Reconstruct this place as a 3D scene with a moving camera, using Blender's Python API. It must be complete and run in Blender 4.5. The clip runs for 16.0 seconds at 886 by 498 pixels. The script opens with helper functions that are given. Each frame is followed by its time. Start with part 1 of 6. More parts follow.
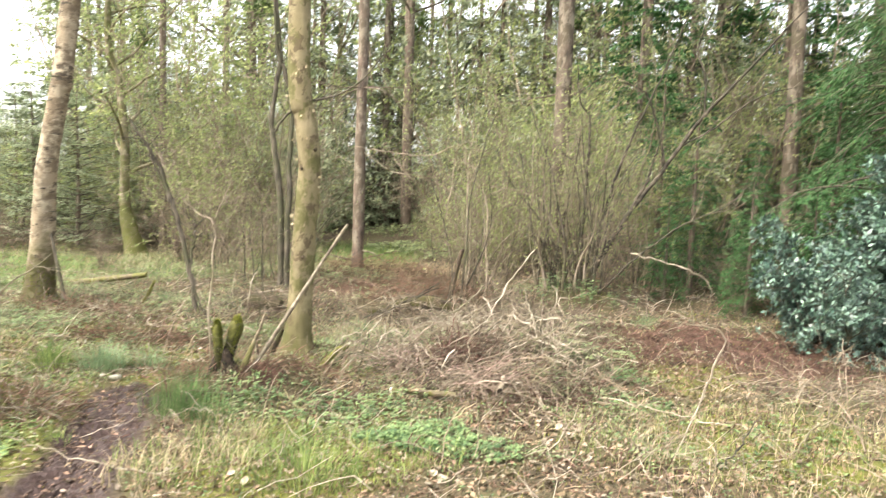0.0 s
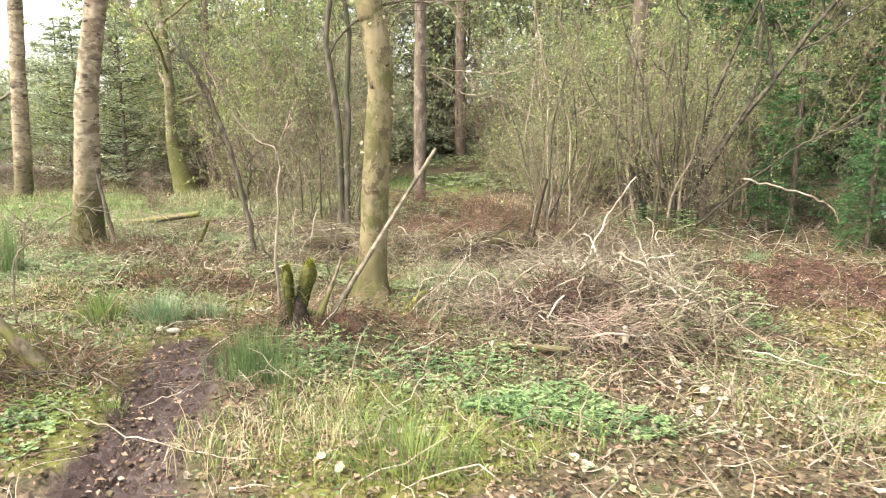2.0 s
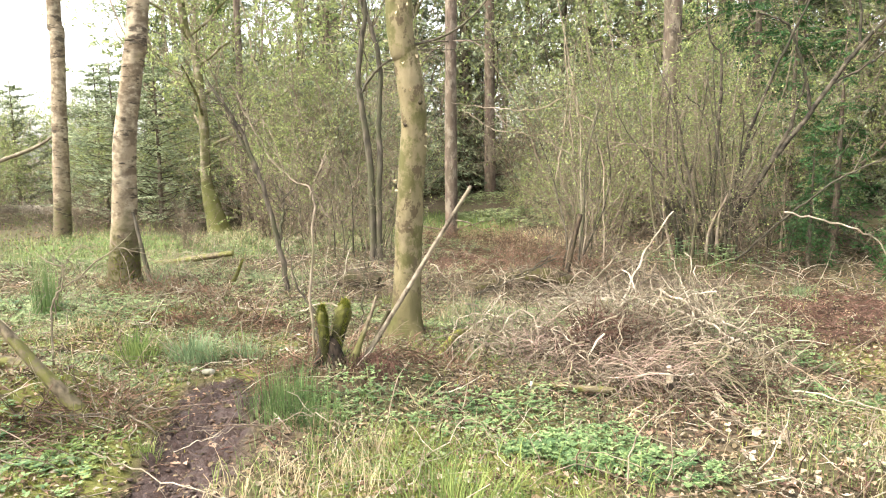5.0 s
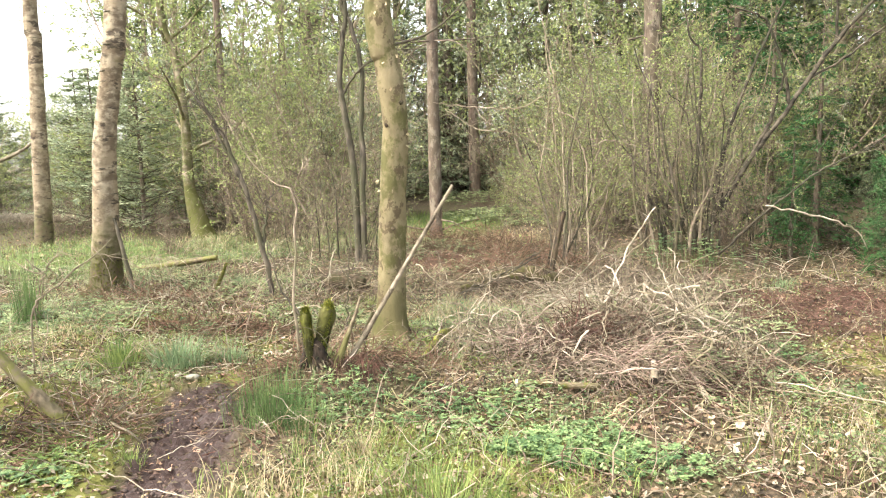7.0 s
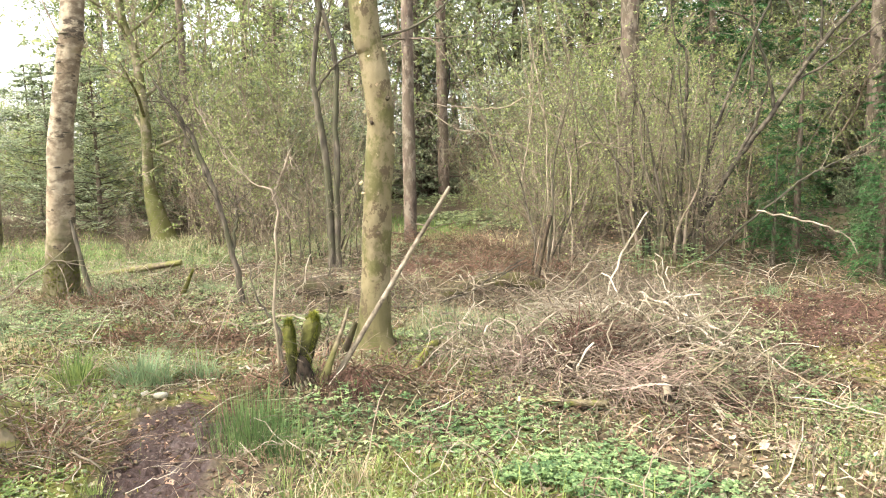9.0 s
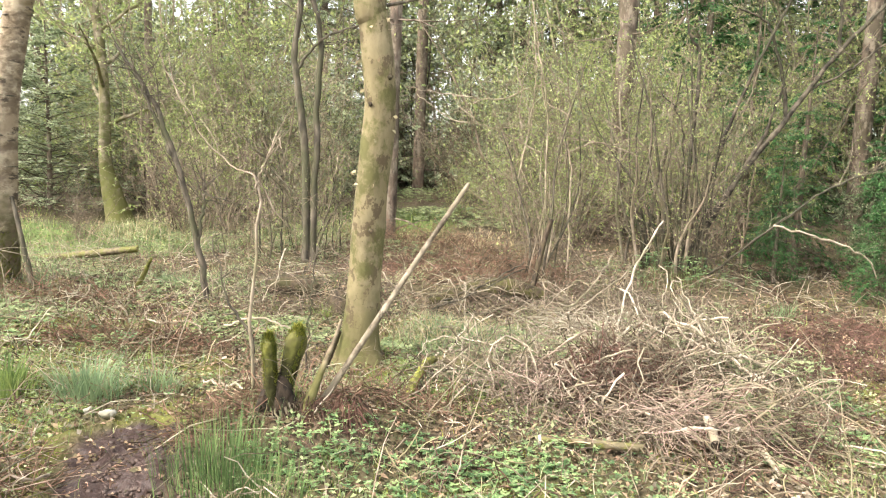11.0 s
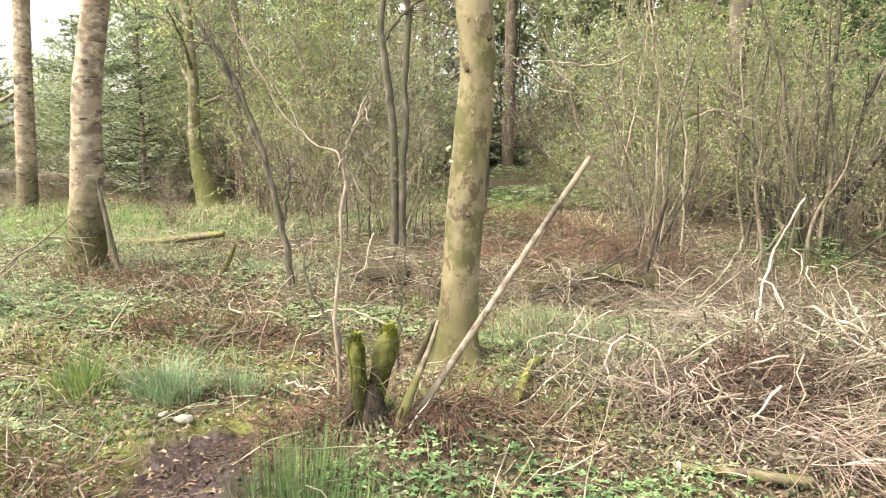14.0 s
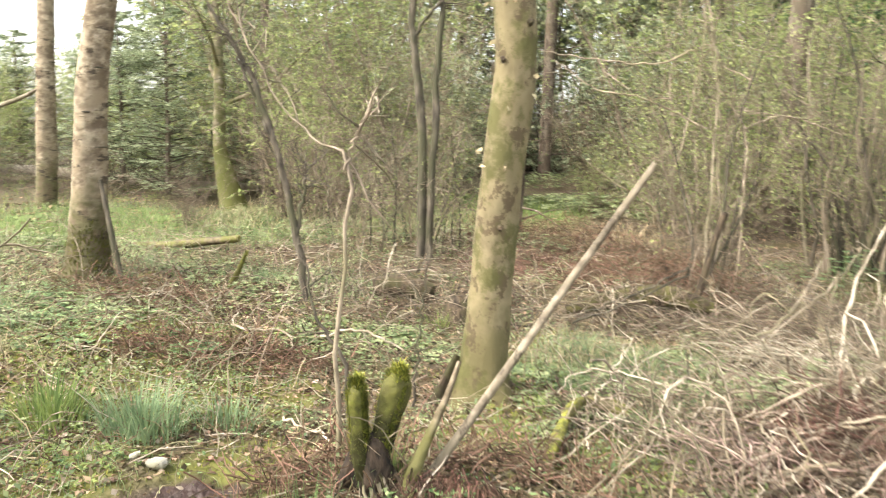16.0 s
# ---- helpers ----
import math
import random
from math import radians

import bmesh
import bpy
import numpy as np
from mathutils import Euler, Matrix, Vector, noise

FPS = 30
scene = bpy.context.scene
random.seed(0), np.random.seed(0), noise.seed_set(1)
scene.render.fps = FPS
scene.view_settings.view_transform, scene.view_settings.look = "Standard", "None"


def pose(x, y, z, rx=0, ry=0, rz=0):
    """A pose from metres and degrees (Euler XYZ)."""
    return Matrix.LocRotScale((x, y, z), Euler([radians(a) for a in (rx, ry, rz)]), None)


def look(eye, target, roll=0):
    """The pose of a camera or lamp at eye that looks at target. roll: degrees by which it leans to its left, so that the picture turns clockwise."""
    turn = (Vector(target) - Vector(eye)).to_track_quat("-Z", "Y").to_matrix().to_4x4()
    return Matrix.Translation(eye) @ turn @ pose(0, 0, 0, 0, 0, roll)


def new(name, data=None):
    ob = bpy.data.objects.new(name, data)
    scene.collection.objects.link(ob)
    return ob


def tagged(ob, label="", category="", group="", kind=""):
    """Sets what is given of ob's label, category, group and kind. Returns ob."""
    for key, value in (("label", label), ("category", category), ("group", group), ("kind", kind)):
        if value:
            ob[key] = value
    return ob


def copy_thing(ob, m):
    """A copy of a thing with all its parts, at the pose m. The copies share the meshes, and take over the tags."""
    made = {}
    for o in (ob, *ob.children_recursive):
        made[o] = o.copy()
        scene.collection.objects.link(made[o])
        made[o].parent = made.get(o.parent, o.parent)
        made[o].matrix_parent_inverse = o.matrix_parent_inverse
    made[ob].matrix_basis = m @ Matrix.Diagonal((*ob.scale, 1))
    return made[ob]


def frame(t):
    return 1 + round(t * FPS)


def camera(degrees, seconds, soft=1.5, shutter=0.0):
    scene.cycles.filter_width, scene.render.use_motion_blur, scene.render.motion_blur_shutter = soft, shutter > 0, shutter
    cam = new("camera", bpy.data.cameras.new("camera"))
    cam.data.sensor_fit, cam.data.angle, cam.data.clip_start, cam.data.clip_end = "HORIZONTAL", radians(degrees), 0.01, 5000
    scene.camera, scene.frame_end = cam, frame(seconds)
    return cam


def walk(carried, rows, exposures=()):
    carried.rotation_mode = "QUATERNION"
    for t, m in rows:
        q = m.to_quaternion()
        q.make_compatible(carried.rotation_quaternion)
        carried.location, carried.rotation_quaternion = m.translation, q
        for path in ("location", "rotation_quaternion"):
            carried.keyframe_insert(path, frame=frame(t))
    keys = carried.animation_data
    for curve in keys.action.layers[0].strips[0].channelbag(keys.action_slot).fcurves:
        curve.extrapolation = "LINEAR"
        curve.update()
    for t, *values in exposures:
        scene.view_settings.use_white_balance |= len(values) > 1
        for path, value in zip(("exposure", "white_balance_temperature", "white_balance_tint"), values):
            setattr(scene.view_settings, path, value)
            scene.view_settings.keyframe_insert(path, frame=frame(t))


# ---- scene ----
cam = camera(63.2, 16.0, soft=1.1, shutter=0.4)
PATH = [
    (0, (1.357, 0.382, 1.681), (1.346, 2.375, 1.506), 1.9),
    (0.5, (1.267, 0.59, 1.619), (1.377, 2.585, 1.532), 2.2),
    (1, (1.094, 0.813, 1.596), (1.212, 2.801, 1.404), 0.9),
    (1.5, (1.006, 1.01, 1.579), (1.036, 2.999, 1.375), -0.0),
    (2, (0.921, 1.288, 1.556), (0.796, 3.251, 1.197), 0.4),
    (2.5, (0.854, 1.371, 1.557), (0.716, 3.335, 1.202), -0.2),
    (3, (0.874, 1.357, 1.56), (0.685, 3.331, 1.3), -1.4),
    (3.5, (0.871, 1.357, 1.559), (0.69, 3.331, 1.29), -0.4),
    (6, (0.868, 1.362, 1.558), (0.653, 3.334, 1.305), -0.7),
    (6.5, (0.874, 1.367, 1.558), (0.666, 3.34, 1.306), -0.8),
    (7, (0.896, 1.366, 1.552), (0.725, 3.341, 1.292), -1.5),
    (7.5, (0.888, 1.426, 1.551), (0.744, 3.401, 1.266), -1.8),
    (8, (0.784, 1.533, 1.548), (0.938, 3.515, 1.326), 1.8),
    (8.5, (0.673, 1.59, 1.545), (0.715, 3.575, 1.309), -1.3),
    (8.7, (0.667, 1.626, 1.539), (0.609, 3.61, 1.288), -1.1),
    (10.8, (0.366, 2.37, 1.508), (0.372, 4.354, 1.251), 1.4),
    (11, (0.35, 2.396, 1.51), (0.398, 4.377, 1.241), 2.3),
    (11.5, (0.343, 2.447, 1.503), (0.439, 4.417, 1.174), 0.9),
    (12, (0.318, 2.557, 1.513), (0.34, 4.541, 1.263), 0.8),
    (12.5, (0.309, 2.739, 1.495), (0.139, 4.723, 1.316), 2.0),
    (13, (0.291, 2.859, 1.477), (0.023, 4.826, 1.24), 1.1),
    (13.5, (0.269, 2.92, 1.472), (0.064, 4.89, 1.196), 0.4),
    (14, (0.236, 2.968, 1.466), (0.048, 4.931, 1.133), 0.9),
    (14.5, (0.22, 2.989, 1.478), (0.205, 4.967, 1.177), 1.3),
    (15, (0.214, 3.01, 1.475), (0.356, 4.98, 1.158), 0.4),
    (15.5, (0.189, 3.237, 1.448), (0.146, 5.208, 1.111), -0.5),
    (16, (0.205, 3.573, 1.431), (-0.074, 5.528, 1.111), 2.0),
]
walk(cam, [(t, look(e, a, r)) for t, e, a, r in PATH], exposures=[(0, 1.77, 6860, 8), (16, 1.77, 6860, 8)])

# ---- light: bright overcast sky, soft sun from the upper left ----
world = bpy.data.worlds.new("sky")
scene.world = world
world.use_nodes = True
wn, wl = world.node_tree.nodes, world.node_tree.links
sky = wn.new("ShaderNodeTexSky")
sky.sky_type, sky.sun_disc = "NISHITA", False
sky.sun_elevation, sky.sun_rotation = radians(51), radians(-120)
sky.air_density, sky.dust_density, sky.ozone_density = 1.0, 3.0, 1.0
soft_sky = wn.new("ShaderNodeHueSaturation")
soft_sky.inputs["Saturation"].default_value, soft_sky.inputs["Value"].default_value = 0.35, 1.6
wl.new(sky.outputs[0], soft_sky.inputs["Color"])
wl.new(soft_sky.outputs[0], wn["Background"].inputs[0])
wn["Background"].inputs[1].default_value = 0.15
sun = new("sun", bpy.data.lights.new("sun", "SUN"))
sun.data.energy, sun.data.angle, sun.data.color = 1.5, radians(11), (1.0, 0.93, 0.80)
sun.matrix_world = look((-7, -4, 10), (0, 0, 0))

# ---- small toolbox ----
rng = np.random.default_rng(11)


class Soup:
    """Vertices and faces gathered for one mesh."""

    def __init__(self):
        self.v, self.q, self.t, self.n = [], [], [], 0

    def add(self, v, quads=None, tris=None):
        if quads is not None and len(quads):
            self.q.append(np.asarray(quads) + self.n)
        if tris is not None and len(tris):
            self.t.append(np.asarray(tris) + self.n)
        self.v.append(np.asarray(v, float).reshape(-1, 3))
        self.n += len(self.v[-1])

    def mesh(self, name, material, smooth=True):
        me = bpy.data.meshes.new(name)
        v = np.concatenate(self.v)
        q = np.concatenate(self.q) if self.q else np.zeros((0, 4), int)
        t = np.concatenate(self.t) if self.t else np.zeros((0, 3), int)
        me.vertices.add(len(v))
        me.vertices.foreach_set("co", v.ravel())
        me.loops.add(len(q) * 4 + len(t) * 3)
        me.loops.foreach_set("vertex_index", np.concatenate([q.ravel(), t.ravel()]))
        me.polygons.add(len(q) + len(t))
        starts = np.concatenate([np.arange(len(q)) * 4, len(q) * 4 + np.arange(len(t)) * 3])
        me.polygons.foreach_set("loop_start", starts)
        me.polygons.foreach_set("loop_total", np.concatenate([np.full(len(q), 4), np.full(len(t), 3)]))
        me.update(calc_edges=True)
        me.polygons.foreach_set("use_smooth", np.full(len(q) + len(t), smooth))
        if material:
            me.materials.append(material)
        return me


def part(name, soup, material, parent=None, label="", smooth=True):
    ob = new(name, soup.mesh(name, material, smooth) if isinstance(soup, Soup) else soup)
    if parent:
        ob.parent = parent
    return tagged(ob, label=label)


def unit(a):
    return a / np.maximum(np.linalg.norm(a, axis=-1, keepdims=True), 1e-9)


def tubes(soup, p, r, sides=4, cap=False, lump=0.0):
    """Tubes along k polylines of n points: p (k, n, 3), r (k, n)."""
    p = np.asarray(p, float)
    r = np.broadcast_to(np.asarray(r, float), p.shape[:2])
    k, n = r.shape
    tan = unit(np.gradient(p, axis=1))
    mean = unit(p[:, -1] - p[:, 0])
    ref = np.where(np.abs(mean[:, 2:3]) > 0.8, [1.0, 0.13, 0.0], [0.0, 0.1, 1.0])[:, None, :]
    a = unit(np.cross(tan, np.broadcast_to(ref, tan.shape)))
    b = np.cross(tan, a)
    ang = np.arange(sides) * 2 * math.pi / sides
    ring = a[:, :, None] * np.cos(ang)[:, None] + b[:, :, None] * np.sin(ang)[:, None]
    rr = r[:, :, None, None] * (1 + lump * rng.normal(size=(k, n, sides, 1)) if lump else 1.0)
    v = (p[:, :, None] + ring * rr).reshape(-1, 3)
    i = (np.arange(k)[:, None, None] * n + np.arange(n - 1)[None, :, None]) * sides
    j, j2 = np.arange(sides), (np.arange(sides) + 1) % sides
    quads = np.stack([i + j, i + j2, i + sides + j2, i + sides + j], -1).reshape(-1, 4)
    soup.add(v, quads)
    if cap:
        tops = v.reshape(k, n, sides, 3)[:, [0, -1]].reshape(-1, sides, 3)
        mids = tops.mean(1, keepdims=True)
        cv = np.concatenate([tops, mids], 1)
        c = np.arange(len(cv))[:, None] * (sides + 1)
        tris = np.stack([c + j, c + j2, c + sides + 0 * j], -1).reshape(-1, 3)
        soup.add(cv, None, tris)


def grow(start, way, length, n, wob=0.15, lift=0.0, g=None):
    """k wandering polylines: start (k, 3), way (k, 3), length (k)."""
    g = g or rng
    start, way = np.asarray(start, float), unit(np.asarray(way, float))
    step = (np.asarray(length, float) / (n - 1))[:, None]
    out, d = [start], way
    for _ in range(n - 1):
        d = unit(d + g.normal(size=d.shape) * wob + np.array([0, 0, lift]))
        out.append(out[-1] + d * step)
    return np.stack(out, 1)


def along(p, k, lo=0.2, hi=1.0):
    """k points on each polyline of p, with the direction there."""
    m, n = p.shape[:2]
    u = rng.uniform(lo, hi, (m, k)) * (n - 1)
    i = np.minimum(u.astype(int), n - 2)
    f = (u - i)[..., None]
    r = np.arange(m)[:, None]
    a, b = p[r, i], p[r, i + 1]
    return (a * (1 - f) + b * f).reshape(-1, 3), unit(b - a).reshape(-1, 3), (u / (n - 1)).reshape(-1)


def leaves(soup, pos, way, length, width, fold=0.2, flat=0.5):
    """Folded four-point leaves that start at pos and point along way."""
    k = len(pos)
    way = unit(way)
    up = unit(rng.normal(size=(k, 3)) * (1 - flat) + np.array([0, 0, 1.0]) * flat)
    side = unit(np.cross(way, up))
    nor = np.cross(side, way)
    length, width = np.broadcast_to(length, k)[:, None], np.broadcast_to(width, k)[:, None]
    mid = pos + way * length * 0.45 + nor * width * fold
    v = np.stack([pos, mid - side * width / 2, pos + way * length, mid + side * width / 2], 1)
    soup.add(v.reshape(-1, 3), np.arange(k * 4).reshape(k, 4))


def blades(soup, pos, way, length, width, bend=0.6, n=4):
    """Grass blades that bend over towards way."""
    k = len(pos)
    way = unit(way * np.array([1, 1, 0.0]))
    side = np.cross(way, [0, 0, 1.0])
    length, width = np.broadcast_to(length, k)[:, None], np.broadcast_to(width, k)[:, None]
    bend = np.broadcast_to(bend, k)[:, None]
    rows, p = [], pos.astype(float)
    for i in range(n):
        u = i / (n - 1)
        w = width * (1 - u * 0.92) / 2
        rows += [p - side * w, p + side * w]
        a = bend * (0.25 + 1.6 * u)
        p = p + (way * np.sin(a) + np.array([0, 0, 1.0]) * np.cos(a)) * length / (n - 1)
    v = np.stack(rows, 1)
    base = np.arange(k)[:, None, None] * 2 * n + np.arange(n - 1)[None, :, None] * 2
    soup.add(v.reshape(-1, 3), (base + np.array([0, 1, 3, 2])).reshape(-1, 4))


def spline(ctrl, n):
    """A smooth line through a few points, with any further columns (radius)."""
    c = np.asarray(ctrl, float)
    c = np.concatenate([2 * c[:1] - c[1:2], c, 2 * c[-1:] - c[-2:-1]])
    u = np.linspace(0, len(c) - 3 - 1e-6, n)
    i, f = u.astype(int), (u % 1)[:, None]
    a, b, d, e = c[i], c[i + 1], c[i + 2], c[i + 3]
    return 0.5 * (2 * b + (d - a) * f + (2 * a - 5 * b + 4 * d - e) * f ** 2 + (3 * b - a - 3 * d + e) * f ** 3)


def bole(soup, ctrl, n=40, sides=18, lump=0.03, flare=0.0):
    """A trunk through (x, y, z, radius) points, uneven in section, with roots that flare."""
    s = spline(ctrl, n)
    p, r = s[:, :3], s[:, 3]
    ang = np.arange(sides) * 2 * math.pi / sides
    tan = unit(np.gradient(p, axis=0))
    a = unit(np.cross(tan, [0.05, 1.0, 0.0]))
    b = np.cross(tan, a)
    ph = rng.uniform(0, 6.28, 6)
    zz = p[:, 2:3]
    bump = 1 + lump * (np.sin(3 * ang + ph[0] + 1.7 * zz) + np.sin(2 * ang + ph[1] - 2.3 * zz) + 0.7 * np.sin(5 * ang + ph[2] + 6 * zz) + 0.6 * np.sin(11 * zz + ph[3]))
    root = flare * np.exp(-np.maximum(zz - zz[0], 0) / 0.14) * (0.6 + 0.5 * np.sin(4 * ang + ph[4]) + 0.3 * np.sin(7 * ang + ph[5]))
    rad = r[:, None] * (bump + root) * (1 + 0.012 * rng.normal(size=(n, sides)))
    v = p[:, None] + (a[:, None] * np.cos(ang)[:, None] + b[:, None] * np.sin(ang)[:, None]) * rad[..., None]
    i = np.arange(n - 1)[:, None] * sides
    j, j2 = np.arange(sides), (np.arange(sides) + 1) % sides
    soup.add(v.reshape(-1, 3), np.stack([i + j, i + j2, i + sides + j2, i + sides + j], -1).reshape(-1, 4))
    top = v[-1]
    soup.add(np.concatenate([top, top.mean(0, keepdims=True) + tan[-1] * r[-1] * 0.25]), None, np.stack([j, j2, 0 * j + sides], -1))
    return s


# ---- materials ----
def mk(name, a, b, c=None, scale=8.0, rough=0.85, bump=0.3, island=0.0, stretch=(1, 1, 1), trans=0.0, gloss=0.25, lo=0.35, hi=0.65, big=0.15, obj=0.0):
    """A rough natural surface: a to b by fine noise, c in larger patches; island and obj vary it piece by piece."""
    m = bpy.data.materials.new(name)
    m.use_nodes = True
    n, l = m.node_tree.nodes, m.node_tree.links
    bsdf = n["Principled BSDF"]
    tc, mp = n.new("ShaderNodeTexCoord"), n.new("ShaderNodeMapping")
    mp.inputs["Scale"].default_value = stretch
    l.new(tc.outputs["Object"], mp.inputs[0])
    fine = n.new("ShaderNodeTexNoise")
    fine.inputs["Scale"].default_value, fine.inputs["Detail"].default_value = scale, 7
    l.new(mp.outputs[0], fine.inputs["Vector"])
    ramp = n.new("ShaderNodeValToRGB")
    ramp.color_ramp.elements[0].position, ramp.color_ramp.elements[1].position = lo, hi
    ramp.color_ramp.elements[0].color, ramp.color_ramp.elements[1].color = (*a, 1), (*b, 1)
    l.new(fine.outputs[0], ramp.inputs[0])
    col = ramp.outputs[0]
    if c:
        wide = n.new("ShaderNodeTexNoise")
        wide.inputs["Scale"].default_value, wide.inputs["Detail"].default_value = scale * big, 4
        l.new(tc.outputs["Object"], wide.inputs["Vector"])
        step = n.new("ShaderNodeMapRange")
        step.inputs[1].default_value, step.inputs[2].default_value = 0.45, 0.62
        l.new(wide.outputs[0], step.inputs[0])
        mix = n.new("ShaderNodeMix")
        mix.data_type = "RGBA"
        l.new(step.outputs[0], mix.inputs[0])
        l.new(col, mix.inputs[6])
        mix.inputs[7].default_value = (*c, 1)
        col = mix.outputs[2]
    for amount, node, out in ((island, "ShaderNodeNewGeometry", "Random Per Island"), (obj, "ShaderNodeObjectInfo", "Random")):
        if amount:
            src, hs, mr, hue = n.new(node), n.new("ShaderNodeHueSaturation"), n.new("ShaderNodeMapRange"), n.new("ShaderNodeMapRange")
            mr.inputs[3].default_value, mr.inputs[4].default_value = 1 - amount, 1 + amount
            hue.inputs[3].default_value, hue.inputs[4].default_value = 0.5 + 0.05 * amount, 0.5 - 0.05 * amount
            l.new(src.outputs[out], mr.inputs[0])
            l.new(src.outputs[out], hue.inputs[0])
            l.new(mr.outputs[0], hs.inputs["Value"])
            l.new(hue.outputs[0], hs.inputs["Hue"])
            l.new(col, hs.inputs["Color"])
            col = hs.outputs[0]
    l.new(col, bsdf.inputs["Base Color"])
    bsdf.inputs["Roughness"].default_value = rough
    bsdf.inputs["Specular IOR Level"].default_value = gloss
    if bump:
        bp = n.new("ShaderNodeBump")
        bp.inputs["Strength"].default_value, bp.inputs["Distance"].default_value = bump, 0.02
        l.new(fine.outputs[0], bp.inputs["Height"])
        l.new(bp.outputs[0], bsdf.inputs["Normal"])
    if trans:
        tr, ms = n.new("ShaderNodeBsdfTranslucent"), n.new("ShaderNodeMixShader")
        l.new(col, tr.inputs["Color"])
        ms.inputs[0].default_value = trans
        l.new(bsdf.outputs[0], ms.inputs[1])
        l.new(tr.outputs[0], ms.inputs[2])
        l.new(ms.outputs[0], n["Material Output"].inputs[0])
    return m


def footed(m, colour, top, soft, scale=9.0):
    """A second colour on the foot of a trunk, mostly moss, with a ragged upper edge."""
    n, l = m.node_tree.nodes, m.node_tree.links
    bsdf = n["Principled BSDF"]
    old = bsdf.inputs["Base Color"].links[0].from_socket
    tc, sep, ns = n.new("ShaderNodeTexCoord"), n.new("ShaderNodeSeparateXYZ"), n.new("ShaderNodeTexNoise")
    ns.inputs["Scale"].default_value, ns.inputs["Detail"].default_value = scale, 5
    l.new(tc.outputs["Object"], sep.inputs[0])
    l.new(tc.outputs["Object"], ns.inputs["Vector"])
    add = n.new("ShaderNodeMath")
    add.operation = "MULTIPLY_ADD"
    l.new(ns.outputs[0], add.inputs[0])
    add.inputs[1].default_value = -soft * 3
    l.new(sep.outputs[2], add.inputs[2])
    mr, mix = n.new("ShaderNodeMapRange"), n.new("ShaderNodeMix")
    mr.inputs[1].default_value, mr.inputs[2].default_value = top - soft * 1.5, top - soft * 0.5
    mr.inputs[3].default_value, mr.inputs[4].default_value = 0.78, 0.0
    l.new(add.outputs[0], mr.inputs[0])
    mix.data_type = "RGBA"
    l.new(mr.outputs[0], mix.inputs[0])
    l.new(old, mix.inputs[6])
    mix.inputs[7].default_value = (*colour, 1)
    l.new(mix.outputs[2], bsdf.inputs["Base Color"])
    return m


def clouded(m, colour, scale, lo, hi, stretch=(1, 1, 1), low=-9.0):
    """Ragged clouds of another colour over a material, by a noise of its own; low shifts that noise along the trunk."""
    n, l = m.node_tree.nodes, m.node_tree.links
    bsdf = n["Principled BSDF"]
    old = bsdf.inputs["Base Color"].links[0].from_socket
    tc, mp, ns, mr, mix = (n.new("ShaderNode" + k) for k in ("TexCoord", "Mapping", "TexNoise", "MapRange", "Mix"))
    mp.inputs["Scale"].default_value = stretch
    mp.inputs["Location"].default_value = (0.3, 0.7, low)
    ns.inputs["Scale"].default_value, ns.inputs["Detail"].default_value, ns.inputs["Roughness"].default_value = scale, 8, 0.72
    l.new(tc.outputs["Object"], mp.inputs[0])
    l.new(mp.outputs[0], ns.inputs["Vector"])
    mr.inputs[1].default_value, mr.inputs[2].default_value, mr.inputs[4].default_value = lo, hi, 0.85
    l.new(ns.outputs[0], mr.inputs[0])
    mix.data_type = "RGBA"
    l.new(mr.outputs[0], mix.inputs[0])
    l.new(old, mix.inputs[6])
    mix.inputs[7].default_value = (*colour, 1)
    l.new(mix.outputs[2], bsdf.inputs["Base Color"])
    return m


M_trunk = clouded(clouded(footed(mk("smooth_bark", (0.14, 0.112, 0.064), (0.275, 0.226, 0.135), (0.205, 0.168, 0.09), scale=14, stretch=(1, 1, 0.6), bump=0.9, big=0.12, lo=0.3, hi=0.7), (0.115, 0.10, 0.045), 0.3, 0.25), (0.085, 0.062, 0.036), 9.0, 0.53, 0.57, (1, 1, 0.75), 4.0), (0.092, 0.09, 0.03), 3.4, 0.49, 0.57, (1, 1, 0.85), 1.9)
M_birch = clouded(clouded(footed(mk("birch_bark", (0.15, 0.115, 0.08), (0.38, 0.315, 0.225), (0.28, 0.22, 0.15), scale=11.0, stretch=(1, 1, 1.5), bump=1.0, lo=0.36, hi=0.58, big=0.4), (0.066, 0.066, 0.02), 0.62, 0.32), (0.13, 0.095, 0.062), 4.5, 0.49, 0.58, (1, 1, 1.4)), (0.045, 0.034, 0.025), 4.6, 0.56, 0.6, (0.8, 0.8, 2.0), 2.0)
M_pine = clouded(mk("pine_bark", (0.055, 0.043, 0.033), (0.17, 0.125, 0.095), (0.105, 0.085, 0.058), scale=14, stretch=(1, 1, 0.3), bump=0.9, obj=0.15), (0.235, 0.195, 0.15), 8.0, 0.5, 0.58, (1, 1, 0.5))
M_dark = mk("dark_bark", (0.046, 0.039, 0.03), (0.15, 0.125, 0.094), (0.075, 0.072, 0.042), scale=20, stretch=(1, 1, 0.3), bump=0.6)
M_grey = mk("grey_twig_bark", (0.13, 0.105, 0.075), (0.33, 0.27, 0.20), (0.17, 0.15, 0.09), scale=12, bump=0.3, island=0.35, obj=0.2)
M_tan = mk("tan_twig_bark", (0.19, 0.155, 0.11), (0.44, 0.365, 0.27), (0.24, 0.21, 0.13), scale=12, bump=0.2, island=0.35, obj=0.15)
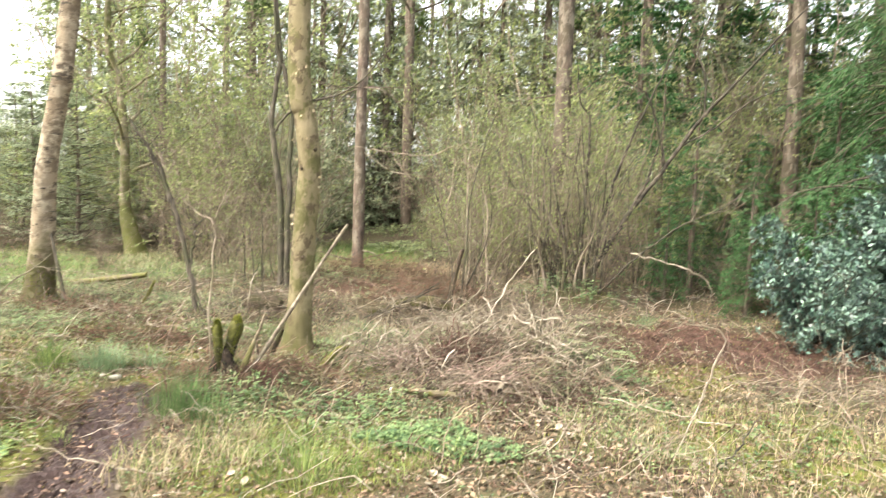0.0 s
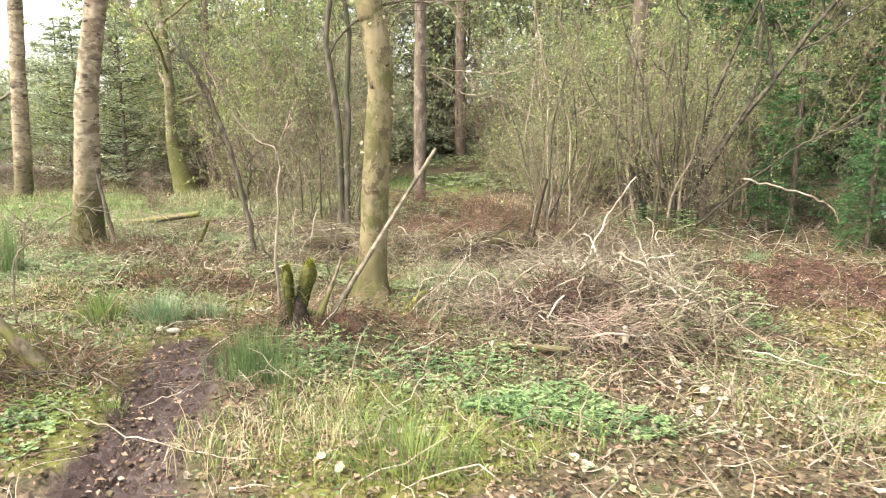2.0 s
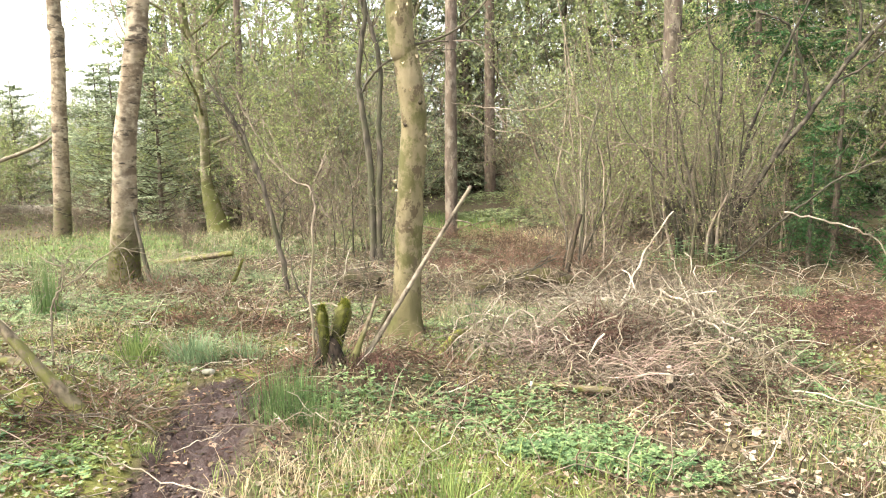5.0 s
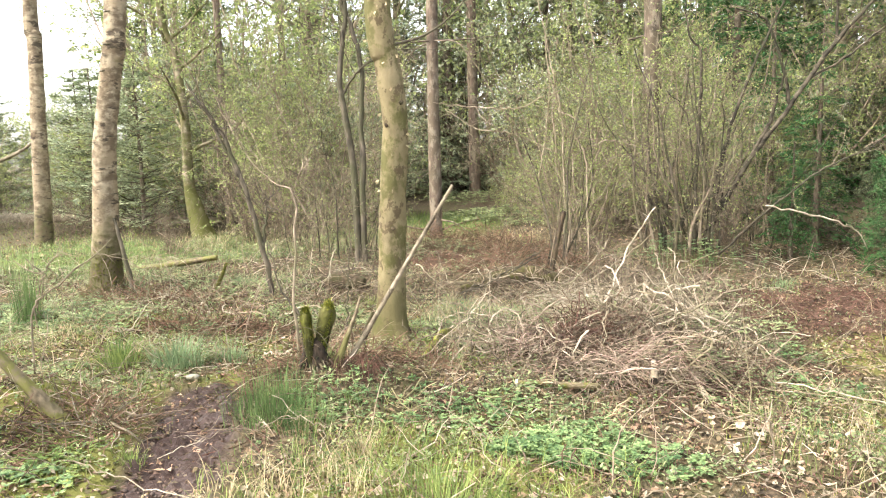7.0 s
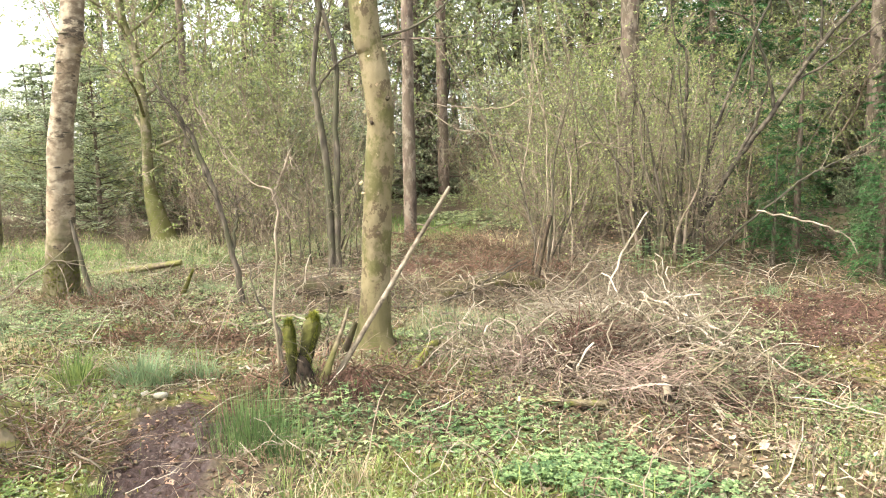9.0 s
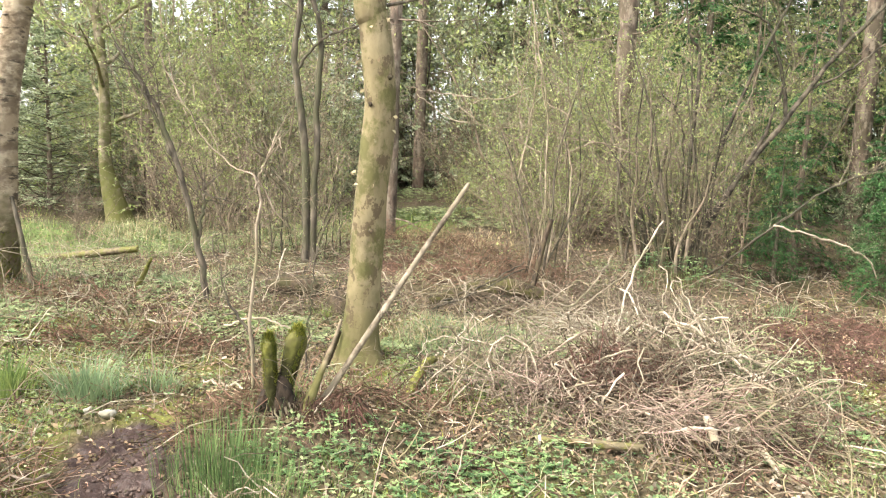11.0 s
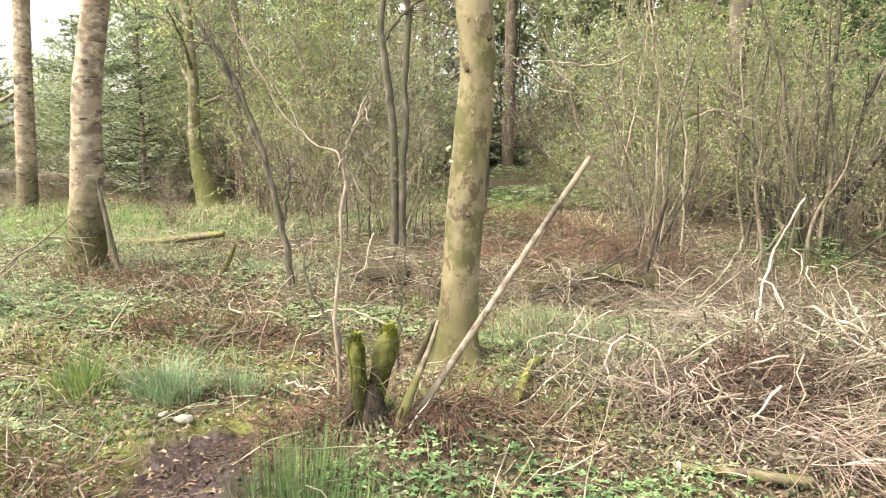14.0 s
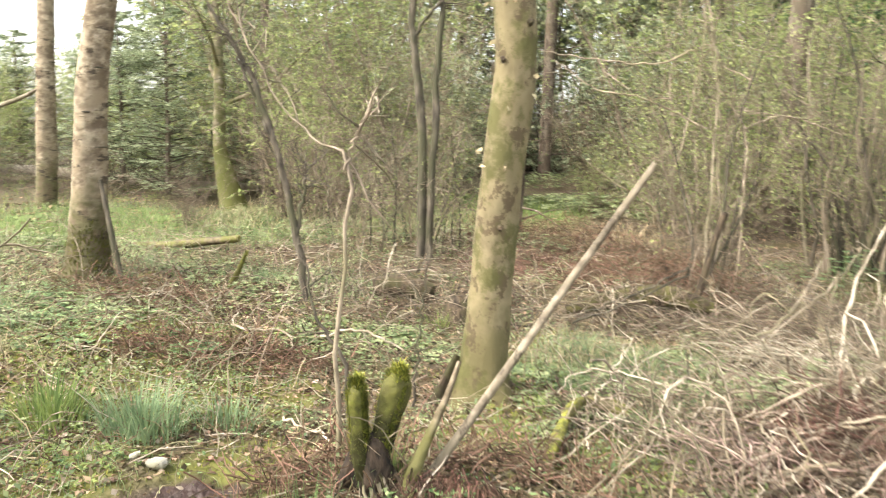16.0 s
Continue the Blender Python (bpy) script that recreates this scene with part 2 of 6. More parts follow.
M_pale = mk("bleached_wood", (0.30, 0.25, 0.185), (0.56, 0.49, 0.39), (0.22, 0.185, 0.13), scale=16, stretch=(1, 1, 1), bump=0.35, island=0.15, obj=0.12)
M_twig = mk("brown_twig", (0.07, 0.052, 0.037), (0.235, 0.185, 0.135), scale=10, bump=0.0, island=0.45)
M_mosswood = mk("mossy_wood", (0.065, 0.065, 0.02), (0.18, 0.18, 0.042), (0.105, 0.10, 0.032), scale=30, bump=0.9, big=0.12)
M_moss = mk("moss", (0.12, 0.135, 0.025), (0.30, 0.31, 0.055), scale=14, bump=0.2, island=0.4, trans=0.2)
M_rot = mk("rotten_wood", (0.024, 0.018, 0.013), (0.11, 0.08, 0.052), (0.055, 0.05, 0.022), scale=26, stretch=(1, 1, 0.4), bump=1.0, big=0.4)
M_decay = mk("black_rotten_wood", (0.010, 0.008, 0.006), (0.055, 0.038, 0.026), scale=40, stretch=(1, 1, 0.4), bump=1.0)
M_cut = mk("cut_wood", (0.68, 0.62, 0.52), (0.78, 0.73, 0.64), scale=30, bump=0.2)
M_litter = mk("dead_leaf", (0.085, 0.06, 0.036), (0.33, 0.25, 0.155), scale=5, bump=0.0, island=0.75, trans=0.15)
M_paleleaf = mk("pale_dead_leaf", (0.27, 0.205, 0.15), (0.50, 0.425, 0.335), scale=25, bump=0.15, obj=0.3, island=0.25, trans=0.15)
M_clod = mk("wet_earth", (0.04, 0.025, 0.019), (0.15, 0.09, 0.062), (0.08, 0.055, 0.045), scale=30, bump=0.9, rough=0.6, gloss=0.4)
M_bracken = mk("dead_bracken", (0.09, 0.058, 0.037), (0.245, 0.16, 0.105), scale=6, bump=0.0, island=0.55, trans=0.15)
M_straw = mk("dry_grass", (0.28, 0.23, 0.135), (0.53, 0.45, 0.285), scale=6, bump=0.0, island=0.4, trans=0.25)
M_grass = mk("green_grass", (0.11, 0.165, 0.05), (0.27, 0.335, 0.115), scale=3, bump=0.0, island=0.4, trans=0.35)
M_rush = mk("rush_green", (0.08, 0.14, 0.05), (0.19, 0.27, 0.10), scale=3, bump=0.0, island=0.35, trans=0.2)
M_blue = mk("grey_green_grass", (0.12, 0.19, 0.09), (0.26, 0.34, 0.19), scale=3, bump=0.0, island=0.3, trans=0.25)
M_herb = mk("herb_leaf", (0.085, 0.16, 0.062), (0.245, 0.355, 0.15), scale=6, bump=0.0, island=0.5, trans=0.3, gloss=0.4, rough=0.5)
M_spring = mk("spring_leaf", (0.19, 0.245, 0.085), (0.41, 0.47, 0.20), scale=2, bump=0.0, island=0.4, trans=0.5)
# leaf colour lightened in place of haze over the background
M_ever = mk("evergreen_leaf", (0.14, 0.175, 0.095), (0.35, 0.39, 0.23), scale=2, bump=0.0, island=0.5, trans=0.2, gloss=0.5, rough=0.4)
M_holly = mk("holly_leaf", (0.05, 0.10, 0.075), (0.145, 0.22, 0.17), scale=4, bump=0.0, island=0.65, gloss=0.6, rough=0.33)
M_hemlock = mk("conifer_needles", (0.03, 0.09, 0.028), (0.09, 0.20, 0.07), scale=2, bump=0.0, island=0.5, trans=0.2)
# needles paler than natural, with the distance haze put into their colour
M_spruce = mk("hazy_spruce_needles", (0.20, 0.25, 0.15), (0.43, 0.48, 0.31), scale=2, bump=0.0, island=0.45, trans=0.45)
M_needle = mk("pine_needles", (0.06, 0.10, 0.03), (0.16, 0.21, 0.07), scale=2, bump=0.0, island=0.4, trans=0.2)
M_pole = clouded(mk("weathered_pole", (0.085, 0.067, 0.048), (0.31, 0.26, 0.195), (0.18, 0.15, 0.105), scale=14, bump=0.7, lo=0.35, hi=0.6, big=0.4), (0.07, 0.055, 0.04), 11.0, 0.53, 0.6, (1, 1, 0.6))
M_shoot = footed(mk("broken_shoot_bark", (0.09, 0.07, 0.045), (0.26, 0.21, 0.145), scale=22, bump=0.6), (0.105, 0.105, 0.028), 0.36, 0.12)
# prongs turn near black towards their join, moss above
M_prong = footed(mk("moss_topped_wood", (0.07, 0.07, 0.02), (0.19, 0.19, 0.042), (0.085, 0.08, 0.026), scale=24, bump=0.9, big=0.12), (0.01, 0.008, 0.005), 0.36, 0.09, 14.0)
M_bough = mk("hazel_bough_bark", (0.026, 0.022, 0.016), (0.125, 0.104, 0.076), (0.05, 0.046, 0.03), scale=11, bump=0.6, lo=0.4, hi=0.62)
M_sage = mk("pale_green_leaf", (0.12, 0.16, 0.07), (0.31, 0.36, 0.19), scale=4, bump=0.0, island=0.45, trans=0.25)
M_needles = mk("red_brown_needle_litter", (0.055, 0.034, 0.025), (0.18, 0.108, 0.08), scale=6, bump=0.0, island=0.5)
M_log = clouded(mk("old_log_bark", (0.07, 0.055, 0.036), (0.24, 0.19, 0.125), (0.15, 0.125, 0.075), scale=22, stretch=(1, 1, 0.6), bump=1.0, big=0.2), (0.135, 0.135, 0.035), 6.0, 0.46, 0.55)
M_arch = clouded(mk("bright_mossy_bark", (0.10, 0.105, 0.025), (0.26, 0.26, 0.05), (0.15, 0.145, 0.04), scale=34, bump=1.0, big=0.2), (0.07, 0.055, 0.035), 14.0, 0.5, 0.58)
M_rosy = mk("rosy_brown_twig", (0.095, 0.068, 0.052), (0.36, 0.275, 0.215), scale=9, bump=0.0, island=0.6)
M_humus = mk("dark_bracken", (0.05, 0.031, 0.022), (0.15, 0.085, 0.06), scale=6, bump=0.0, island=0.5)
M_stone = mk("pale_stone", (0.27, 0.25, 0.21), (0.54, 0.51, 0.44), (0.20, 0.19, 0.12), scale=24, bump=0.6)

# ---- ground ----
MUD = np.array([(-0.35, 2.6), (-0.55, 3.5), (-0.78, 4.5), (-0.95, 5.2), (-1.12, 5.95)])


def near_line(x, y, line):
    best = np.full(np.shape(x), 1e9)
    for (ax, ay), (bx, by) in zip(line[:-1], line[1:]):
        dx, dy = bx - ax, by - ay
        u = np.clip(((x - ax) * dx + (y - ay) * dy) / (dx * dx + dy * dy), 0, 1)
        best = np.minimum(best, np.hypot(x - ax - u * dx, y - ay - u * dy))
    return best


def blob(x, y, cx, cy, rx, ry):
    return np.exp(-(((x - cx) / rx) ** 2 + ((y - cy) / ry) ** 2) ** 1.5)


def wavy(x, y, s, seed):
    g = np.random.default_rng(seed)
    z = 0
    for i in range(6):
        a, f, ph = g.uniform(0, 6.28), s * g.uniform(0.6, 2.2), g.uniform(0, 6.28)
        z = z + np.sin((x * math.cos(a) + y * math.sin(a)) * f + ph) / 6
    return z


def hgt(x, y):
    x, y = np.asarray(x, float), np.asarray(y, float)
    near = np.exp(-((x / 25) ** 2 + ((y - 8) / 25) ** 2))
    z = 0.10 * wavy(x, y, 1.2, 1) * near + 0.05 * wavy(x, y, 4.5, 2) * near + 0.5 * wavy(x, y, 0.12, 3) * (1 - near)
    z = z + 0.16 * np.clip((y - 8.2) / 3.5, 0, 1) * near
    z = z + 0.32 * np.clip((y - 13) / 9, 0, 1) * np.clip((x + 3.5) / 2, 0, 1) * near ** 0.5
    z = z - 0.07 * np.clip(1 - near_line(x, y, MUD) / 0.42, 0, 1)
    for cx, cy, rx, ry, h in ((-0.2, 6.05, 0.55, 0.42, 0.16), (0.95, 9.7, 0.9, 0.45, 0.14), (-0.55, 9.5, 0.5, 0.35, 0.15), (1.9, 6.9, 0.8, 0.6, 0.12),
                              (-2.3, 5.4, 0.6, 0.5, 0.2), (-3.5, 9.1, 0.6, 0.6, 0.08), (3.1, 10.6, 0.9, 0.6, 0.2), (0.0, 7.6, 0.4, 0.4, 0.06)):
        z = z + h * blob(x, y, cx, cy, rx, ry)
    return z


def axis(lo, hi, fine, far):
    core = np.arange(lo, hi + fine / 2, fine)
    steps = np.cumsum(fine * 1.22 ** np.arange(1, 60))
    steps = steps[steps < far]
    return np.concatenate([lo - steps[::-1], core, hi + steps])


gx, gy = axis(-6, 7, 0.04, 1500), axis(2.2, 12.5, 0.04, 1500)
X, Y = np.meshgrid(gx, gy)
inner = (np.abs(X - 0.5) < 6.6) & (np.abs(Y - 7.3) < 5.3)
Z = hgt(X, Y) + inner * (0.012 * wavy(X, Y, 16, 4) + rng.normal(size=X.shape) * (0.006 + 0.012 * (near_line(X, Y, MUD) < 0.34)))
gs = Soup()
nx, ny = len(gx), len(gy)
gi = (np.arange(ny - 1)[:, None] * nx + np.arange(nx - 1)).ravel()
gs.add(np.stack([X, Y, Z], -1).reshape(-1, 3), np.stack([gi, gi + 1, gi + nx + 1, gi + nx], -1))


def red_zone(x, y):
    return np.clip(blob(x, y, 4.1, 8.0, 1.9, 1.0) + blob(x, y, 0.5, 10.9, 1.4, 1.0) + 0.6 * blob(x, y, -2.4, 8.3, 0.9, 0.9), 0, 1)


def moss_zone(x, y):
    z = 0
    for cx, cy, r in ((-1.35, 4.55, 0.5), (-2.3, 7.6, 0.9), (0.6, 8.3, 0.7), (-3.8, 7.2, 0.8), (-1.4, 7.2, 0.5), (0.7, 4.9, 0.7), (-0.95, 6.25, 0.4), (-0.1, 6.6, 0.5), (0.4, 7.5, 0.6), (1.0, 9.6, 0.25), (0.4, 4.5, 0.6), (3.6, 5.2, 0.9), (-3.5, 8.9, 0.6), (-2.4, 5.4, 0.7), (3.7, 6.9, 0.5), (-1.75, 5.6, 0.45), (-1.3, 5.2, 0.3), (-2.1, 6.3, 0.6), (0.75, 7.0, 0.5)):
        z = z + blob(x, y, cx, cy, r, r)
    return np.clip(z, 0, 1)


def green_zone(x, y):
    return np.clip(blob(x, y, -4.8, 12.2, 2.6, 2.0) + blob(x, y, -0.7, 15.0, 1.6, 2.2) + blob(x, y, -4.3, 8.2, 1.1, 0.7) + 0.5 * blob(x, y, 0.6, 5.2, 1.2, 0.7), 0, 1)


ground = part("ground", gs, None)
cover = ground.data.color_attributes.new("cover", "FLOAT_COLOR", "POINT")
cm = np.zeros((nx * ny, 4))
xf, yf = X.ravel(), Y.ravel()
cm[:, 0] = np.clip(1.3 - near_line(xf, yf, MUD) / 0.33, 0, 1)
cm[:, 1] = moss_zone(xf, yf)
cm[:, 2] = red_zone(xf, yf)
cm[:, 3] = green_zone(xf, yf)
cover.data.foreach_set("color", cm.ravel())


def ground_material():
    m = mk("forest_floor", (0.036, 0.027, 0.018), (0.15, 0.11, 0.072), (0.085, 0.075, 0.036), scale=26, bump=1.0, big=0.06, lo=0.4, hi=0.6)
    n, l = m.node_tree.nodes, m.node_tree.links
    bsdf = n["Principled BSDF"]
    col = bsdf.inputs["Base Color"].links[0].from_socket
    at = n.new("ShaderNodeAttribute")
    at.attribute_name = "cover"
    sep = n.new("ShaderNodeSeparateColor")
    l.new(at.outputs["Color"], sep.inputs[0])
    tc, ns = n.new("ShaderNodeTexCoord"), n.new("ShaderNodeTexNoise")
    ns.inputs["Scale"].default_value, ns.inputs["Detail"].default_value = 7, 6
    l.new(tc.outputs["Object"], ns.inputs["Vector"])
    for src, lo, hi, colour in ((sep.outputs[2], 0.55, 0.95, (0.10, 0.055, 0.038)), (at.outputs["Alpha"], 0.6, 1.0, (0.11, 0.15, 0.045)), (sep.outputs[1], 0.62, 0.95, (0.13, 0.13, 0.035)), (sep.outputs[0], 0.6, 0.9, (0.05, 0.031, 0.026))):
        add, mr, mix = n.new("ShaderNodeMath"), n.new("ShaderNodeMapRange"), n.new("ShaderNodeMix")
        add.operation = "MULTIPLY_ADD"
        l.new(ns.outputs[0], add.inputs[0])
        add.inputs[1].default_value = 0.55
        l.new(src, add.inputs[2])
        mr.inputs[1].default_value, mr.inputs[2].default_value = lo, hi
        l.new(add.outputs[0], mr.inputs[0])
        mix.data_type = "RGBA"
        l.new(mr.outputs[0], mix.inputs[0])
        l.new(col, mix.inputs[6])
        mix.inputs[7].default_value = (*colour, 1)
        col = mix.outputs[2]
    wet = n.new("ShaderNodeMapRange")
    wet.inputs[3].default_value, wet.inputs[4].default_value = 0.9, 0.38
    l.new(mr.outputs[0], wet.inputs[0])
    l.new(wet.outputs[0], bsdf.inputs["Roughness"])
    l.new(col, bsdf.inputs["Base Color"])
    return m


ground.data.materials.append(ground_material())
tagged(ground, "uneven woodland floor of leaf litter, moss and mud", "ground", kind="structure")


def thing(name, x, y, label, category, group="", kind="", z=None):
    e = new(name)
    e.location = (x, y, hgt(x, y) if z is None else z)
    e.empty_display_size = 0.1
    return tagged(e, label, category, group, kind)


def under(ob, parent):
    """Hang ob under parent and keep it where it is."""
    ob.parent = parent
    ob.matrix_parent_inverse = Matrix.Translation(-parent.location)
    return ob


# ---- trees that stand near ----
def twigs(soup, p, k, length, r=0.004, up=0.3, n=5, lo=0.25, wob=0.18, lift=0.02, sides=3):
    """Side shoots from the polylines p."""
    pos, d, u = along(p, k, lo)
    way = unit(rng.normal(size=pos.shape) + d * 0.6 + np.array([0, 0, up]))
    q = grow(pos, way, length * rng.uniform(0.5, 1.3, len(pos)) * (1.2 - 0.6 * u), n, wob, lift)
    tubes(soup, q, np.linspace(1, 0.35, n)[None] * r * rng.uniform(0.6, 1.3, (len(pos), 1)), sides)
    return q


def leafy(soup, p, k, size, flat=0.4, lo=0.2, spread=1.0):
    pos, d, u = along(p, k, lo)
    leaves(soup, pos, d + rng.normal(size=pos.shape) * spread, size * rng.uniform(0.6, 1.3, len(pos)), size * 0.55, flat=flat)


def broad_tree(name, label, ctrl, height, bark, leaf, crown_from, limbs=9, sides=18, flare=0.3, reach=2.0, leaf_size=0.06, leaf_count=5, lean=(0, 0), stubs=True):
    """A trunk through measured points that runs on upward to its crown."""
    ctrl = list(ctrl)
    x, y, z, r = ctrl[-1]
    for f in (0.33, 0.66, 1.0):
        ctrl.append((x + lean[0] * f + rng.normal() * 0.1, y + lean[1] * f + rng.normal() * 0.1, z + (height - z) * f, r * (1 - 0.85 * f)))
    bx, by = ctrl[0][:2]
    tree = thing(name, bx, by, label, "tree")
    s = Soup()
    line = bole(s, ctrl, 70, sides, 0.03, flare)
    under(part("trunk", s, bark), tree)
    hi = line[line[:, 2] > crown_from]
    tw, lf = Soup(), Soup()
    for i in range(limbs):
        row = hi[int((i + 0.5) / limbs * (len(hi) - 2))]
        a = i * 2.4 + rng.uniform(-0.4, 0.4)
        w = np.array([[math.cos(a), math.sin(a), 0.55]])
        p = grow(row[None, :3], w, np.array([reach * rng.uniform(0.6, 1.1)]), 9, 0.14, 0.05)
        ls = Soup()
        tubes(ls, p, np.linspace(max(row[3] * 0.45, 0.012), 0.008, 9)[None], 6)
        under(part("limb", ls, bark), tree)
        t1 = twigs(tw, p, 9, reach * 0.45, 0.008)
        t2 = twigs(tw, t1, 5, reach * 0.22, 0.004, n=4)
        leafy(lf, t2, leaf_count, leaf_size)
    tagged(under(part("twig_growth", tw, M_grey), tree), kind="stuff")
    tagged(under(part("crown", lf, leaf), tree), kind="stuff")
    return tree, line


main_tree, line = broad_tree("tree", "olive-brown smooth-barked tree with mossy patches and a slight bend", [(-0.1, 7.42, -0.05, 0.165), (-0.097, 7.42, 0.12, 0.138), (-0.085, 7.415, 0.3, 0.122), (-0.067, 7.41, 0.69, 0.114), (-0.038, 7.39, 1.27, 0.113), (0.005, 7.37, 1.81, 0.112), (-0.044, 7.35, 2.30, 0.108), (-0.10, 7.33, 2.79, 0.106)], 12, M_trunk, M_spring, 5.0, lean=(-0.6, 0.3), flare=0.55)
# climbing ivy leaves, a stub and one bare side branch on the main tree
s = Soup()
u = line[(line[:, 2] > 1.2) & (line[:, 2] < 4)]
pick = u[rng.integers(0, len(u), 24)]
a = rng.uniform(3.0, 6.3, 24)
pos = pick[:, :3] + np.stack([np.cos(a), np.sin(a), rng.normal(size=24) * 0.5], 1) * pick[:, 3:4] * 1.03
leaves(s, pos, np.stack([np.cos(a), np.sin(a), rng.normal(size=24)], 1), 0.042, 0.03, flat=0.2)
under(part("ivy", s, M_straw, label="pale papery ivy leaves"), main_tree)
s = Soup()
tubes(s, spline([(0.03, 7.35, 2.45), (0.28, 7.35, 2.52), (0.52, 7.3, 2.67), (0.75, 7.25, 2.95)], 12)[None], np.linspace(0.012, 0.004, 12)[None], 6)
under(part("limb", s, M_dark, label="thin dark bare branch"), main_tree)
for px_, pz, ang in ((-0.05, 1.8, -1.9), (0.07, 1.98, -0.7), (-0.03, 0.95, -1.4)):
    s = Soup()
    o = np.array([px_, 7.275, pz])
    tubes(s, np.stack([o, o + np.array([math.cos(ang) * 0.025, math.sin(ang) * 0.025, 0.004])])[None], [[0.017, 0.011]], 9, cap=True, lump=0.2)
    under(part("knot", s, M_rot, label="dark branch scar"), main_tree)

for nm, lab, c, hh in (
    ("birch_tree", "pale peeling birch with a dark mossy foot", [(-3.6, 9.05, -0.05, 0.21), (-3.6, 9.05, 0.15, 0.185), (-3.56, 9.05, 0.74, 0.14), (-3.49, 9.05, 1.68, 0.122), (-3.33, 9.05, 2.59, 0.115), (-3.23, 9.05, 3.18, 0.11)], 14),
    ("birch_tree", "slender pale birch with a mossy foot", [(-7.14, 13.2, -0.45, 0.21), (-7.12, 13.2, -0.2, 0.18), (-7.08, 13.2, 0.48, 0.145), (-6.99, 13.2, 2.22, 0.125), (-6.92, 13.2, 3.62, 0.115), (-6.95, 13.2, 4.08, 0.11)], 14)):
    birch, bl = broad_tree(nm, lab, c, hh, M_birch, M_spring, 5.5, limbs=8, leaf_size=0.05, flare=0.6, lean=(0.5, 0.2))
    tagged(birch, group="birches")
    # moss on the flaring foot
    s = Soup()
    zz = bl[0, 2] + 0.55 * rng.random(1500) ** 1.3
    pick = bl[np.clip(np.searchsorted(bl[:, 2], zz), 0, 69)]
    d = unit(rng.normal(size=(1500, 3)) * np.array([1, 1, 0.1]))
    blades(s, pick[:, :3] + d * pick[:, 3:4] * (1.03 + 0.35 * np.exp(-(zz - bl[0, 2]) / 0.14))[:, None] + np.array([0, 0, 0.03]) * rng.normal(size=(1500, 1)), d + np.array([0, 0, 0.2]), rng.uniform(0.02, 0.05, 1500), 0.014, bend=0.9, n=3)
    tagged(under(part("moss", s, M_mosswood, label="dark green moss"), birch), kind="stuff")
    # curls of peeling bark round the trunk
    seg = bl[(bl[:, 2] > 0.7) & (bl[:, 2] < 5)]
    for i in range(46):
        s = Soup()
        row = seg[rng.integers(len(seg))]
        a0, da = rng.uniform(0, 6.28), rng.uniform(0.5, 1.6)
        t = np.linspace(a0, a0 + da, 6)
        p = np.stack([np.cos(t), np.sin(t), 0 * t], 1) * row[3] * rng.uniform(1.0, 1.05) + row[:3] + np.array([0, 0, rng.normal() * 0.02])
        tubes(s, p[None], (np.sin(np.linspace(0.2, 2.9, 6)) * rng.uniform(0.004, 0.012))[None], 4)
        under(part("bark_curl", s, M_dark if i % 3 else M_birch), birch)
s = Soup()
tubes(s, spline([(-3.18, 8.9, 0.02), (-3.3, 8.95, 0.5), (-3.42, 9.0, 0.95)], 10)[None], np.linspace(0.03, 0.015, 10)[None], 6, lump=0.1)
tagged(part("leaning_stick", s, M_dark), "short dark stick leaning against the birch", "stick")

moss_tree, _ = broad_tree("tree", "leaning ivy-clad tree with a bright mossy foot", [(-4.74, 14.5, -0.05, 0.25), (-4.8, 14.5, 0.2, 0.21), (-4.92, 14.5, 0.7, 0.155), (-5.0, 14.5, 1.15, 0.1), (-4.99, 14.5, 2.26, 0.085), (-5.09, 14.5, 3.39, 0.075), (-5.31, 14.5, 4.29, 0.065)], 11, footed(clouded(mk("pale_mossy_bark", (0.10, 0.08, 0.05), (0.33, 0.28, 0.20), (0.16, 0.14, 0.07), scale=8, bump=0.7, big=0.4), (0.10, 0.105, 0.035), 5.0, 0.46, 0.54), (0.11, 0.112, 0.03), 0.7, 0.45, 11.0), M_spring, 1.6, limbs=22, reach=1.9, leaf_count=7)


def thin_tree(name, label, lines, bark, k=10, length=0.6, leaf=None, leaf_k=2, cat="sapling"):
    """Thin stems through a few points, with side shoots."""
    t = thing(name, lines[0][0][0], lines[0][0][1], label, cat)
    tw, lf = Soup(), Soup()
    for c in lines:
        s = Soup()
        sp = spline(c, 24)
        sp[1:-1, :2] += rng.normal(size=(22, 2)) * 0.008
        tubes(s, sp[None, :, :3], sp[None, :, 3], 7, lump=0.06)
        under(part("stem", s, bark), t)
        if k:
            q = twigs(tw, sp[None, :, :3], k, length, 0.006, lo=0.35)
            q2 = twigs(tw, q, 3, length * 0.5, 0.003, n=4)
            if leaf:
                leafy(lf, q2, leaf_k, 0.035)
    if k:
        tagged(under(part("twig_growth", tw, bark if bark is M_dark else M_grey), t), kind="stuff")
    if leaf and k:
        tagged(under(part("foliage", lf, leaf), t), kind="stuff")
    return t


